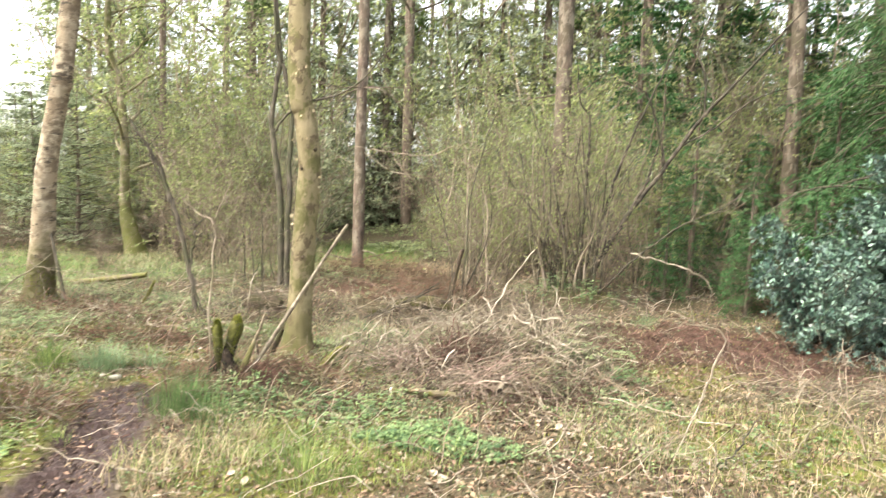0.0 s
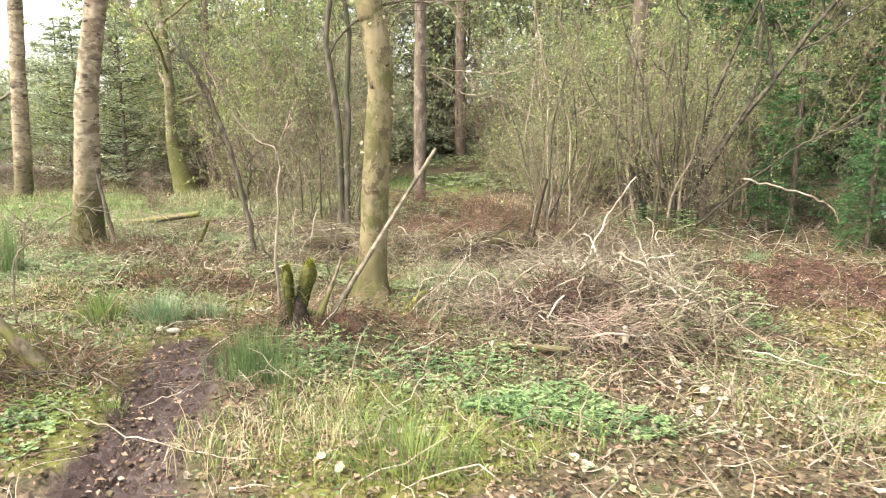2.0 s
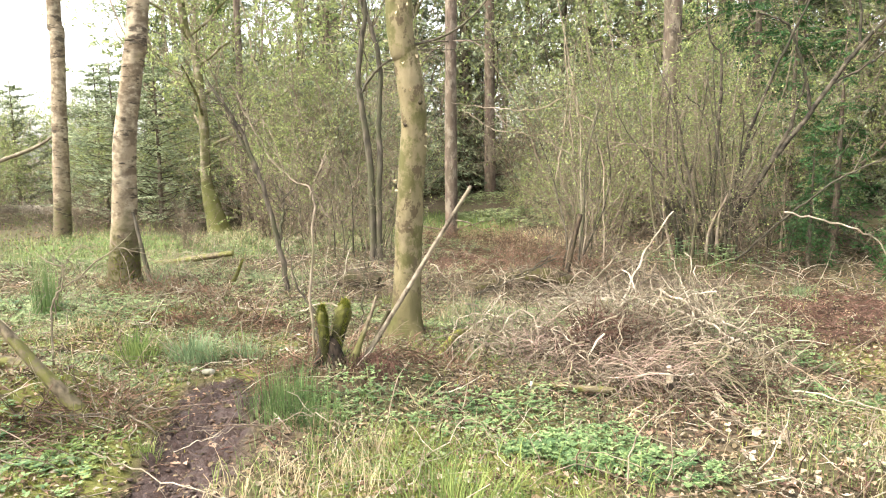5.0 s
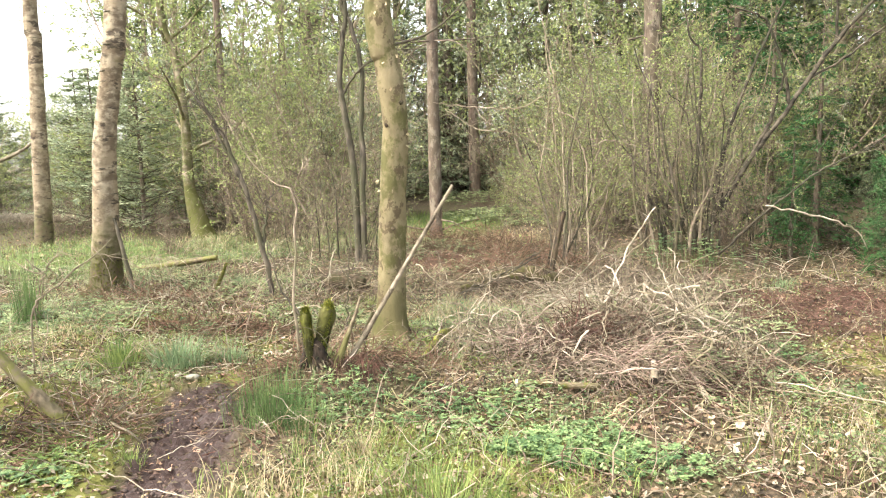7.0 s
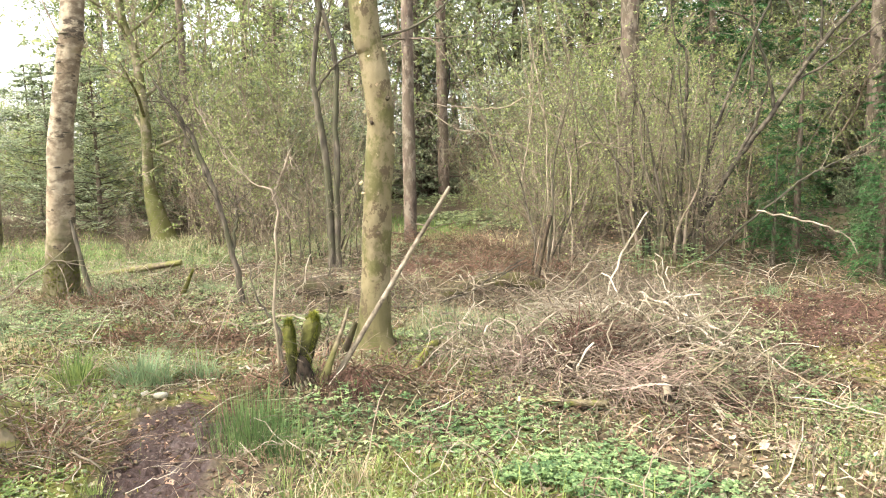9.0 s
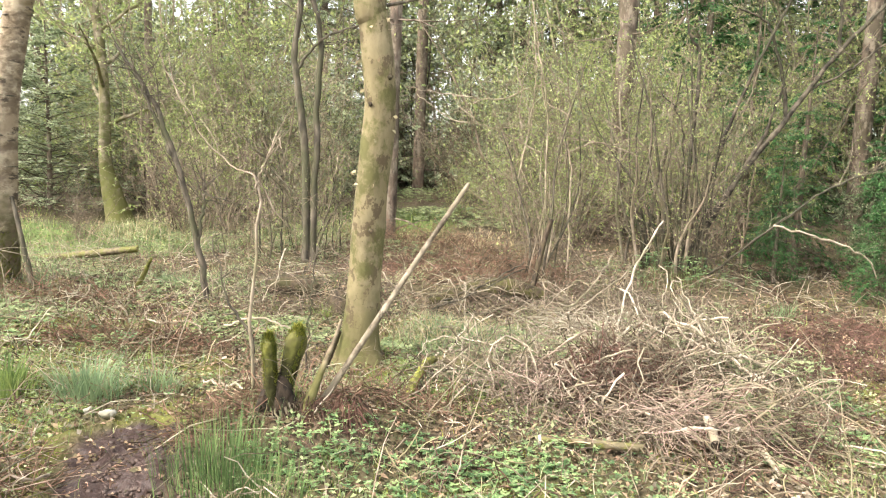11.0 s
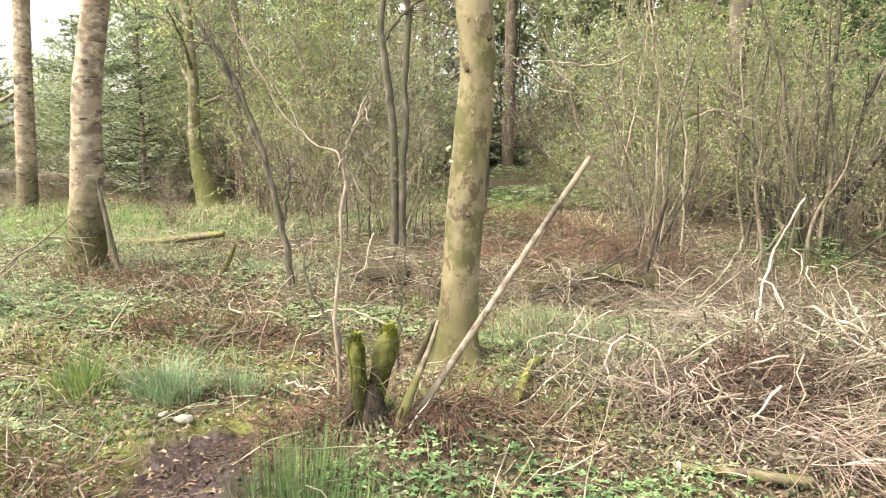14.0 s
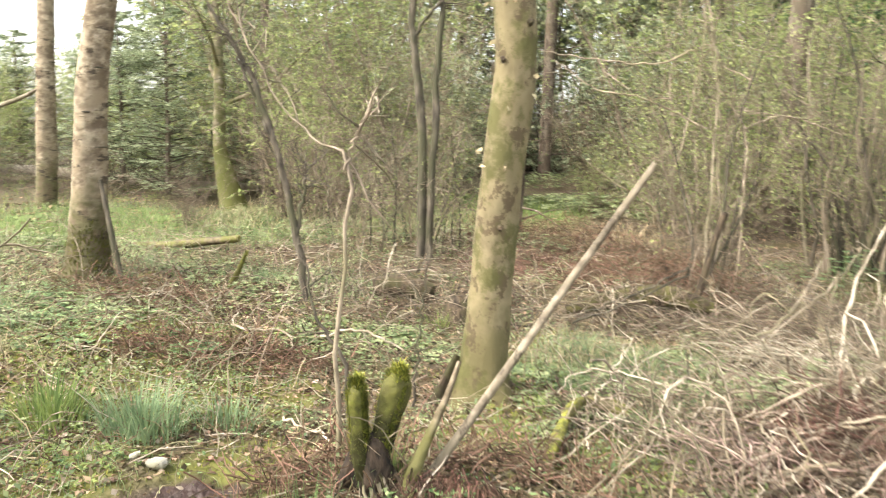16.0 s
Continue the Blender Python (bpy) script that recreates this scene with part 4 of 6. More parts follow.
# single branches that lie about
for lab, c in (
    ("bleached forked branch standing in the grass", [(2.78, 4.72, -0.02, 0.004), (2.85, 4.7, 0.18, 0.005), (2.91, 4.67, 0.4, 0.008), (2.93, 4.55, 0.62, 0.01), (2.96, 4.45, 0.8, 0.009), (2.92, 4.4, 0.92, 0.008), (2.8, 4.42, 0.94, 0.005), (2.6, 4.45, 0.98, 0.003)],),
    ("pale bare branch arching over the leaf litter", [(3.55, 8.95, 0.95, 0.016), (3.9, 8.9, 0.88, 0.015), (4.21, 8.9, 0.79, 0.013), (4.45, 8.9, 0.66, 0.011), (4.54, 8.9, 0.5, 0.008)],),
    ("long thin stick across the muddy path", [(-1.35, 4.75, 0.03, 0.005), (-0.95, 4.55, 0.02, 0.005), (-0.5, 4.35, 0.02, 0.0045), (-0.1, 4.25, 0.04, 0.003)],),
    ("bent pale twig in the grass", [(-0.55, 5.1, 0.05, 0.004), (-0.3, 5.25, 0.08, 0.0045), (-0.1, 5.05, 0.08, 0.0045), (-0.08, 4.85, 0.02, 0.003)],),
    ("short pale stick on the mud", [(-0.95, 4.85, 0.0, 0.004), (-0.8, 5.0, 0.03, 0.004), (-0.68, 5.15, 0.05, 0.003)],),
    ("crooked pale branch on the litter", [(-1.35, 7.85, 0.04, 0.01), (-1.5, 8.05, 0.08, 0.011), (-1.85, 8.1, 0.07, 0.012), (-1.95, 8.35, 0.1, 0.009)],),
    ("thin arched branch beside the birches", [(-2.4, 7.5, 0.04, 0.007), (-2.7, 7.45, 0.08, 0.008), (-2.5, 7.45, 0.05, 0.008), (-2.3, 7.5, 0.3, 0.005)],),
    ("thin pale branch leaning out of the brush", [(1.356, 6.35, 0.15, 0.011), (1.541, 6.7, 0.29, 0.011), (1.632, 6.9, 0.385, 0.012), (1.8, 7.08, 0.42, 0.016), (1.89, 7.15, 0.423, 0.01)],),
    ("long curved stick across the front of the brush", [(1.386, 6.15, 0.157, 0.009), (1.558, 6.0, 0.186, 0.012), (1.699, 5.9, 0.15, 0.012), (1.813, 5.8, 0.09, 0.012), (1.867, 5.7, 0.03, 0.008)],),
    ("grey stick slanting down through the brush", [(1.68, 6.15, 0.175, 0.009), (1.812, 6.05, 0.165, 0.011), (1.962, 5.95, 0.12, 0.01), (2.087, 5.85, 0.058, 0.007)],),
    ("pale stick lying over the far side of the brush", [(2.063, 7.0, 0.356, 0.012), (2.32, 6.85, 0.26, 0.014), (2.448, 6.7, 0.187, 0.012), (2.7, 6.5, 0.08, 0.008)],),
    ("thin pale stick standing in the brush", [(2.12, 7.35, 0.7, 0.005), (2.177, 7.15, 0.507, 0.008), (2.204, 7.05, 0.409, 0.009), (2.261, 6.75, 0.163, 0.01)],),
    ("short pale stick across the brush", [(2.487, 6.7, 0.201, 0.012), (2.355, 6.65, 0.161, 0.012), (2.204, 6.6, 0.135, 0.009)],),
    ("curved pale branch lifting out of the brush", [(1.195, 7.6, 0.41, 0.006), (1.321, 7.6, 0.36, 0.011), (1.519, 7.7, 0.443, 0.012), (1.697, 7.9, 0.574, 0.011), (1.877, 8.2, 0.732, 0.008)],),
    ("long thin pale branch slanting up to the hazel", [(1.6, 7.0, 0.1, 0.012), (1.75, 7.4, 0.31, 0.012), (1.9, 7.8, 0.5, 0.013), (2.09, 8.1, 0.74, 0.013), (2.34, 8.4, 1.0, 0.011)],),
    ("short crooked stick in the rosy brush", [(1.112, 6.6, 0.341, 0.007), (1.146, 6.45, 0.26, 0.008), (1.197, 6.3, 0.171, 0.007)],),
    ("thin pale stick leaning in the rosy brush", [(0.993, 6.1, 0.072, 0.007), (1.059, 6.25, 0.151, 0.008), (1.132, 6.4, 0.211, 0.007)],),
    ("brown stick slanting up beside the hazel", [(0.532, 8.9, 0.15, 0.014), (0.89, 9.0, 0.272, 0.014), (1.282, 9.1, 0.502, 0.01)],),
    ("brown stick leaning against the broken stem", [(0.43, 8.6, 0.13, 0.012), (0.773, 8.8, 0.228, 0.012), (1.277, 9.0, 0.456, 0.01)],),
    ("thin pale twig arched over the mossy branch", [(0.3, 7.35, 0.03, 0.005), (0.42, 7.3, 0.2, 0.006), (0.62, 7.3, 0.22, 0.007), (0.95, 7.2, 0.18, 0.005)],),
    ("thin forked twig beside the mossy branch", [(0.46, 7.1, 0.11, 0.006), (0.62, 6.85, 0.09, 0.007), (0.82, 6.55, 0.05, 0.006)],),
    ("pale twig leaning on the mossy branch", [(0.45, 6.5, 0.01, 0.006), (0.45, 6.8, 0.06, 0.007), (0.46, 7.1, 0.13, 0.006)],),
    ("pale twig pointing up behind the mossy branch", [(0.46, 7.05, 0.11, 0.008), (0.58, 7.3, 0.19, 0.008), (0.72, 7.6, 0.33, 0.005)],),
    ("long grey branch lying across the brush", [(1.2, 7.6, 0.1, 0.012), (1.6, 8.0, 0.3, 0.013), (2.1, 8.6, 0.5, 0.012), (2.5, 9.2, 0.7, 0.008)],),
    ("pale branch lying across the brush", [(2.0, 7.3, 0.45, 0.014), (2.3, 7.0, 0.33, 0.016), (2.6, 6.9, 0.2, 0.015)],),
    ("long thin stick in the leaf litter", [(2.6, 6.1, 0.03, 0.008), (3.0, 5.7, 0.05, 0.008), (3.4, 5.4, 0.04, 0.006)],),
    ("dark stick lying in the herbs", [(0.55, 5.6, 0.04, 0.005), (0.75, 5.8, 0.1, 0.005), (0.85, 6.1, 0.18, 0.004)],),
    ("curved brown stick in the grass", [(3.0, 4.6, 0.02, 0.008), (3.2, 4.75, 0.1, 0.009), (3.4, 4.9, 0.28, 0.006)],),
    ("curved pale stick in the grass", [(3.6, 4.9, 0.02, 0.009), (3.9, 5.1, 0.16, 0.01), (4.3, 5.1, 0.14, 0.008)],),
    ("pale forked stick among the bracken", [(-1.0, 6.75, 0.04, 0.008), (-0.8, 6.5, 0.1, 0.009), (-0.62, 6.35, 0.14, 0.008)],),
    ("twisted pale branch behind the stump", [(-1.25, 8.1, 0.05, 0.012), (-0.9, 7.85, 0.18, 0.013), (-0.6, 7.7, 0.12, 0.01)],),
):
    s = Soup()
    sp = spline(c[0] if isinstance(c[0], list) else c, 20)
    sp[1:-1, :3] += rng.normal(size=(18, 3)) * 0.008
    tubes(s, sp[None, :, :3], sp[None, :, 3] * 0.62, 7, cap=True, lump=0.08)
    twigs(s, sp[None, :, :3], 4, 0.22, 0.003, n=5)
    tagged(part("fallen_branch", s, M_bough if "brown" in lab or "dark" in lab else M_grey if "grey" in lab or "curved" in lab else M_pale), lab, "branch", "fallen branches")


# ---- hazel coppice ----
def coppice(label, cx, cy, count, spread, height, extra, r=0.016, bough=None, leaf_k=3):
    hz = thing("hazel_coppice", cx, cy, label, "shrub")
    a = rng.uniform(0, 6.28, count)
    q = np.sqrt(rng.random(count)) * spread
    st = np.stack([cx + np.cos(a) * q, cy + np.sin(a) * q * 0.6, 0 * a - 0.03], 1)
    st[:, 2] += hgt(st[:, 0], st[:, 1])
    w = np.stack([np.cos(a) * q / spread * 0.17, np.sin(a) * q / spread * 0.17, 0 * a + 1], 1) + rng.normal(size=(count, 3)) * 0.1
    p = grow(st, w, height * rng.uniform(0.4, 1.15, count), 12, 0.11, 0.02)
    rad = np.linspace(1, 0.3, 12)[None] * r * rng.uniform(0.5, 1.4, (count, 1))
    for i in range(count):
        s = Soup()
        tubes(s, p[i:i + 1], rad[i:i + 1], 6)
        under(part("stem", s, (M_grey, M_bough, M_dark)[i % 3]), hz)
    tw, lf = Soup(), Soup()
    t1 = twigs(tw, p, 7, 0.7, 0.004, n=6, up=0.1, wob=0.28)
    t2 = twigs(tw, t1, 3, 0.35, 0.0028, n=4)
    leafy(lf, t2, leaf_k, 0.03)
    for c in extra:
        s = Soup()
        sp = spline(c, 30)
        sp[1:-1, :3] += rng.normal(size=(28, 3)) * 0.006
        tubes(s, sp[None, :, :3], sp[None, :, 3] * 0.66, 8, lump=0.05)
        under(part("bough", s, bough or M_bough), hz)
        t1 = twigs(tw, sp[None, :, :3], 10, 0.6, 0.005)
        t2 = twigs(tw, t1, 3, 0.3, 0.003, n=4)
        leafy(lf, t2, 3, 0.03)
    tagged(under(part("twig_growth", tw, M_grey, label="fine bare shoots"), hz), kind="stuff")
    tagged(under(part("foliage", lf, M_spring, label="small fresh leaves"), hz), kind="stuff")
    return hz


coppice("old hazel coppice of many thin stems with long leaning boughs", 3.1, 10.5, 34, 0.5, 2.3, [
    [(3.3, 10.6, 0.1, 0.06), (3.48, 10.6, 0.6, 0.056), (3.92, 10.6, 1.38, 0.052), (4.38, 10.6, 2.04, 0.045), (4.89, 10.6, 2.78, 0.04), (5.29, 10.6, 3.23, 0.033), (6.2, 10.5, 4.3, 0.015)],
    [(4.38, 10.6, 2.04, 0.034), (4.29, 10.6, 2.46, 0.03), (4.13, 10.6, 2.93, 0.027), (4.0, 10.6, 3.1, 0.02), (3.7, 10.55, 3.2, 0.012)],
    [(4.6, 10.6, 2.35, 0.02), (5.0, 10.5, 2.6, 0.018), (5.5, 10.4, 3.0, 0.014), (6.1, 10.3, 3.2, 0.006)],
    [(4.89, 10.6, 2.78, 0.028), (4.87, 10.6, 3.3, 0.024), (4.75, 10.6, 3.7, 0.018), (4.95, 10.6, 4.3, 0.008)],
    [(3.25, 10.6, 0.1, 0.05), (3.6, 10.6, 0.8, 0.045), (4.1, 10.6, 1.75, 0.035), (4.2, 10.55, 2.1, 0.02), (4.3, 10.5, 2.6, 0.01)],
    [(3.15, 10.5, 0.1, 0.04), (3.5, 10.5, 1.2, 0.034), (3.75, 10.5, 2.1, 0.028), (4.2, 10.5, 3.2, 0.02), (4.6, 10.5, 4.2, 0.01)],
    [(3.4, 10.0, 0.3, 0.02), (3.76, 9.5, 0.85, 0.018), (4.32, 9.5, 1.28, 0.014), (4.87, 9.5, 1.55, 0.01), (5.2, 9.5, 1.9, 0.005)],
    [(3.22, 10.4, 0.1, 0.04), (3.23, 10.4, 0.83, 0.036), (3.26, 10.4, 2.03, 0.032), (3.26, 10.4, 2.67, 0.024), (3.12, 10.4, 2.88, 0.016), (3.05, 10.4, 3.4, 0.008)],
    [(3.2, 10.45, 0.8, 0.016), (3.18, 10.4, 1.49, 0.015), (3.09, 10.4, 1.98, 0.013), (2.86, 10.4, 2.25, 0.009)]])
coppice("slender hazel shoots round a broken stem", 1.45, 9.9, 9, 0.3, 2.2, [
    [(1.62, 10.2, 0.0, 0.02), (1.63, 10.2, 0.91, 0.017), (1.59, 10.2, 2.0, 0.015), (1.48, 10.2, 2.54, 0.012), (1.38, 10.2, 3.07, 0.01), (1.2, 10.2, 3.9, 0.006)],
    [(1.29, 10.2, 1.12, 0.01), (1.4, 10.2, 1.73, 0.012), (1.45, 10.2, 2.27, 0.01), (1.4, 10.2, 2.9, 0.006)],
    [(0.06, 10.2, 2.18, 0.005), (0.59, 10.2, 2.1, 0.009), (1.08, 10.2, 2.08, 0.011), (1.4, 10.2, 2.22, 0.012)],
    [(0.2, 10.2, 2.1, 0.006), (0.55, 10.2, 1.86, 0.009), (0.99, 10.2, 1.78, 0.011), (1.54, 10.2, 1.54, 0.013)],
    [(1.91, 10.2, 0.1, 0.016), (1.91, 10.2, 0.69, 0.015), (1.86, 10.2, 1.52, 0.013), (1.6, 10.2, 1.92, 0.011), (1.48, 10.2, 2.54, 0.009)],
    [(1.86, 10.2, 1.55, 0.011), (2.1, 10.2, 1.66, 0.01), (2.32, 10.2, 1.64, 0.009), (2.64, 10.2, 1.53, 0.006)]], r=0.011, bough=M_tan)
coppice("thin bare shoots standing in the bracken", -1.4, 11.3, 24, 0.8, 1.3, [], r=0.009)
coppice("thin shoots of a young thicket", 4.6, 12.0, 8, 0.9, 2.2, [], r=0.01, leaf_k=6)
coppice("thin pale shoots at the edge of the clearing", 2.2, 12.2, 6, 0.7, 1.8, [], r=0.009, leaf_k=6)


# ---- holly, conifers, pines and the wood behind ----
def at_origin(name, label, category, group=""):
    e = new(name)
    return tagged(e, label, category, group)


def shrub(name, label, leaf, stems, height, spread, leaf_size, leaf_k, group, twig_k=(8, 5), flat=0.4, twig_mat=None, low=0.15, category="shrub"):
    """A shrub at the origin: stems from one stool, branches, twigs and leaves."""
    e = at_origin(name, label, category, group)
    a = rng.uniform(0, 6.28, stems)
    w = np.stack([np.cos(a) * spread, np.sin(a) * spread, np.full(stems, 1.0)], 1) * rng.uniform(0.6, 1.2, (stems, 1))
    st = np.stack([np.cos(a) * 0.15, np.sin(a) * 0.15, 0 * a - 0.05], 1)
    p = grow(st, w, height * rng.uniform(0.6, 1.1, stems), 9, 0.21, 0.05)
    rad = np.linspace(1, 0.25, 9)[None] * (0.0052 * height) * rng.uniform(0.6, 1.3, (stems, 1))
    for i in range(stems):
        s = Soup()
        tubes(s, p[i:i + 1], rad[i:i + 1], 5)
        part("stem", s, twig_mat or M_grey, e)
    tw, lf = Soup(), Soup()
    t1 = twigs(tw, p, twig_k[0], height * 0.32, 0.006, n=5, lo=low, up=0.15)
    t2 = twigs(tw, t1, twig_k[1], height * 0.13, 0.003, n=3, lo=0.15, up=0.1)
    tagged(part("twig_growth", tw, twig_mat or M_grey, e), kind="stuff")
    if leaf:
        leafy(lf, t2, leaf_k, leaf_size, flat)
        tagged(part("foliage", lf, leaf, e), kind="stuff")
    return e


def conifer(name, label, height, reach, boughs, needles, group, low=0.08, droop=-0.09, frond=0.32, fronds=26, wide=0.085, each=14):
    """A conifer at the origin with drooping sprays of needles."""
    e = at_origin(name, label, "tree", group)
    s = Soup()
    line = bole(s, [(0, 0, -0.1, height * 0.016), (0.03, 0, height * 0.4, height * 0.011), (0, 0.03, height, 0.012)], 30, 10, 0.03, 0.2)
    part("trunk", s, M_pine, e)
    u = np.sort(rng.uniform(low, 0.98, boughs))
    row = line[(u * 29).astype(int)]
    a = np.arange(boughs) * 2.399 + rng.normal(size=boughs) * 0.4
    w = np.stack([np.cos(a), np.sin(a), np.full(boughs, 0.28)], 1)
    ln = reach * (1.05 - u) ** 0.7 * rng.uniform(0.75, 1.1, boughs)
    p = grow(row[:, :3], w, ln, 10, 0.12, droop)
    bt, nd = Soup(), Soup()
    tubes(bt, p, np.linspace(1, 0.2, 10)[None] * 0.012 * ln[:, None] ** 0.5, 4)
    pos, d, uu = along(p, fronds, 0.12)
    side = unit(np.cross(d, [0, 0, 1.0]) * rng.choice([-1, 1], len(d))[:, None] + d * 0.7 + rng.normal(size=d.shape) * 0.15)
    q = grow(pos, side, frond * rng.uniform(0.5, 1.2, len(pos)) * np.repeat(ln, fronds) ** 0.5 * (1.15 - 0.6 * uu), 3, 0.06, droop * 1.6)
    tubes(bt, q, np.full((len(q), 3), 0.0022), 3)
    pos, d, uu = along(q, each, 0.05)
    sd = unit(np.cross(d, [0, 0, 1.0]) * rng.choice([-1, 1], len(d))[:, None] + d * 0.8 + rng.normal(size=d.shape) * 0.2 + np.array([0, 0, -0.1]))
    leaves(nd, pos, sd, wide * rng.uniform(0.6, 1.3, len(pos)), wide * 0.28, fold=0.1, flat=0.75)
    tagged(part("bough_growth", bt, M_dark, e), kind="stuff")
    tagged(part("needle_foliage", nd, needles, e), kind="stuff")
    return e


def pine(label, height, r, group):
    """A tall forest pine at the origin, bare below with a thin crown."""
    e = at_origin("pine_tree", label, "tree", group)
    s = Soup()
    line = bole(s, [(0, 0, -0.2, r * 1.15), (0.02, 0, 1.0, r), (0.05, 0.03, height * 0.5, r * 0.75), (0, 0, height, 0.03)], 44, 12, 0.03, 0.15)
    part("trunk", s, M_pine, e)
    k = 24
    u = np.sort(rng.uniform(0.22, 0.98, k))
    row = line[(u * 43).astype(int)]
    a = np.arange(k) * 2.399
    live = u > 0.5
    p = grow(row[:, :3], np.stack([np.cos(a), np.sin(a), np.where(live, 0.35, -0.1)], 1), np.where(live, 3.2 * (1.15 - u), 1.2), 8, 0.12, 0.0)
    bt, nd = Soup(), Soup()
    tubes(bt, p, np.linspace(1, 0.25, 8)[None] * np.where(live, 0.035, 0.015)[:, None], 4)
    q = twigs(bt, p[live], 9, 0.9, 0.008, n=4)
    pos, d, uu = along(q, 13, 0.2)
    leaves(nd, pos, d + rng.normal(size=d.shape) * 0.9, rng.uniform(0.14, 0.3, len(pos)), 0.065, flat=0.2)
    tagged(part("bough_growth", bt, M_pine, e), kind="stuff")
    tagged(part("needle_foliage", nd, M_needle, e), kind="stuff")
    return e


def plant(protos, places):
    """The first place of each prototype takes the prototype itself, the rest take copies."""
    used = set()
    for i, x, y, s, turn in places:
        ob = protos[i]
        m = pose(x, y, float(hgt(x, y)) - 0.02, 0, 0, turn) @ Matrix.Diagonal((s, s, s, 1))
        if i in used:
            c = copy_thing(ob, pose(0, 0, 0))
            c.matrix_basis = m
        else:
            used.add(i)
            ob.matrix_basis = m


holly = shrub("holly_bush", "glossy dark blue-green holly bush", M_holly, 18, 1.7, 0.9, 0.062, 15, "", (13, 8), flat=0.45, twig_mat=M_dark, low=0.02)
plant([holly], [(0, 5.85, 8.5, 0.95, 20), (0, 7.5, 8.9, 1.3, 140)])
hemlocks = [conifer("conifer_tree", "dark green conifer with drooping feathery boughs", 9.0, 2.7, 104, M_hemlock, "dark conifers", low=0.1, droop=-0.12, frond=0.5, fronds=30, wide=0.062, each=24)]
plant(hemlocks, [(0, 7.5, 9.9, 1.0, 0), (0, 10.0, 9.0, 1.1, 130), (0, 8.8, 12.3, 1.0, 250), (0, 9.6, 10.9, 1.15, 60)])
spruces = [conifer("young_spruce", "grey-green young spruce with sparse twiggy boughs", 3.9, 1.9, 80, M_spruce, "young spruces", low=0.05, droop=0.01, frond=0.36, fronds=18, wide=0.11, each=8)]
plant(spruces, [(0, -6.4, 15.4, 0.85, 0), (0, -8.0, 16.6, 0.9, 100), (0, -5.5, 17.4, 1.0, 200), (0, -11.5, 16.4, 0.7, 40), (0, -3.7, 16.6, 0.8, 300), (0, -9.6, 18.6, 0.95, 10), (0, -12.5, 19.5, 0.9, 77), (0, -7.0, 19.0, 1.05, 140), (0, -15, 21, 0.9, 20)])

lights = [shrub("understorey_shrub", "twiggy shrub just coming into fresh yellow-green leaf", M_spring, 9, 3.6, 0.45, 0.055, 9, "leafing shrubs", (11, 6), twig_mat=M_tan),
          shrub("understorey_shrub", "tall thin shrub with sparse fresh leaves", M_spring, 7, 4.6, 0.3, 0.05, 6, "leafing shrubs", (12, 6))]
greys = [shrub("bare_shrub", "tall bare shrub of tangled grey-brown twigs", None, 10, 3.6, 0.45, 0.04, 0, "bare shrubs", (13, 8), twig_mat=M_tan, low=0.08)]
evers = [shrub("evergreen_shrub", "dense grey-green evergreen shrub", M_ever, 11, 3.4, 0.5, 0.075, 9, "evergreen shrubs", (10, 7), twig_mat=M_dark, low=0.05)]
bares = [shrub("bare_shrub", "bare brown shrub of tangled twigs", None, 12, 2.6, 0.6, 0.04, 0, "bare shrubs", (12, 7), twig_mat=M_twig, low=0.05)]
g = np.random.default_rng(5)


def gap(x, y):
    """The opening in the wood where the sky shows."""
    return -0.95 < (x - 0.9) / (y - 1.3) < -0.53


places = [(0, -10.3, 15.6, 0.55, 20), (0, -12.2, 16.6, 0.75, 140), (0, -11.0, 20.5, 0.95, 230), (0, -14.2, 21.0, 0.9, 30), (0, -9.2, 20.8, 0.95, 330), (0, -6.9, 17.2, 0.8, 60), (0, -8.9, 17.6, 0.75, 80), (0, -11.8, 18.2, 0.8, 190), (1, -13.8, 18.4, 0.6, 90), (0, -5.9, 16.4, 0.7, 250), (0, -13.2, 19.5, 0.95, 35), (0, -12.3, 20.8, 0.95, 120), (0, -14.8, 20.5, 1.1, 215), (0, -11.9, 22.2, 1.1, 300), (1, -3.9, 14.6, 0.9, 90), (1, -2.6, 15.6, 0.95, 190), (0, -3.6, 16.4, 1.0, 260), (1, 2.0, 14.2, 0.95, 20), (0, 4.3, 14.2, 1.0, 200), (1, 3.0, 15.6, 1.0, 300), (1, 1.9, 17.5, 0.9, 50), (1, -2.3, 18.5, 1.1, 70), (0, 5.4, 13.0, 0.7, 10), (0, 1.7, 15.8, 0.4, 15), (0, 1.0, 16.4, 0.34, 100), (0, 2.4, 13.4, 0.45, 130), (1, 2.1, 12.7, 0.72, 40), (1, 3.9, 12.7, 0.8, 230), (1, 4.8, 13.3, 0.85, 310), (1, 2.8, 13.8, 0.9, 75), (0, -3.0, 13.2, 0.7, 10), (1, -2.0, 14.2, 0.8, 120), (1, -3.4, 14.9, 0.85, 160)]
places += [(int(g.integers(2)), x + g.uniform(-0.7, 0.7), y + g.uniform(-0.8, 0.8), s_ * g.uniform(0.85, 1.15), g.uniform(0, 360)) for y, s_ in ((18, 1.3), (20.5, 1.9), (25, 2.6)) for x in np.arange(-12, 15, 2.6) * y / 19 if not gap(x, y) and not (y < 22 and -2.1 < x < 1.2)]
plant(lights, places)
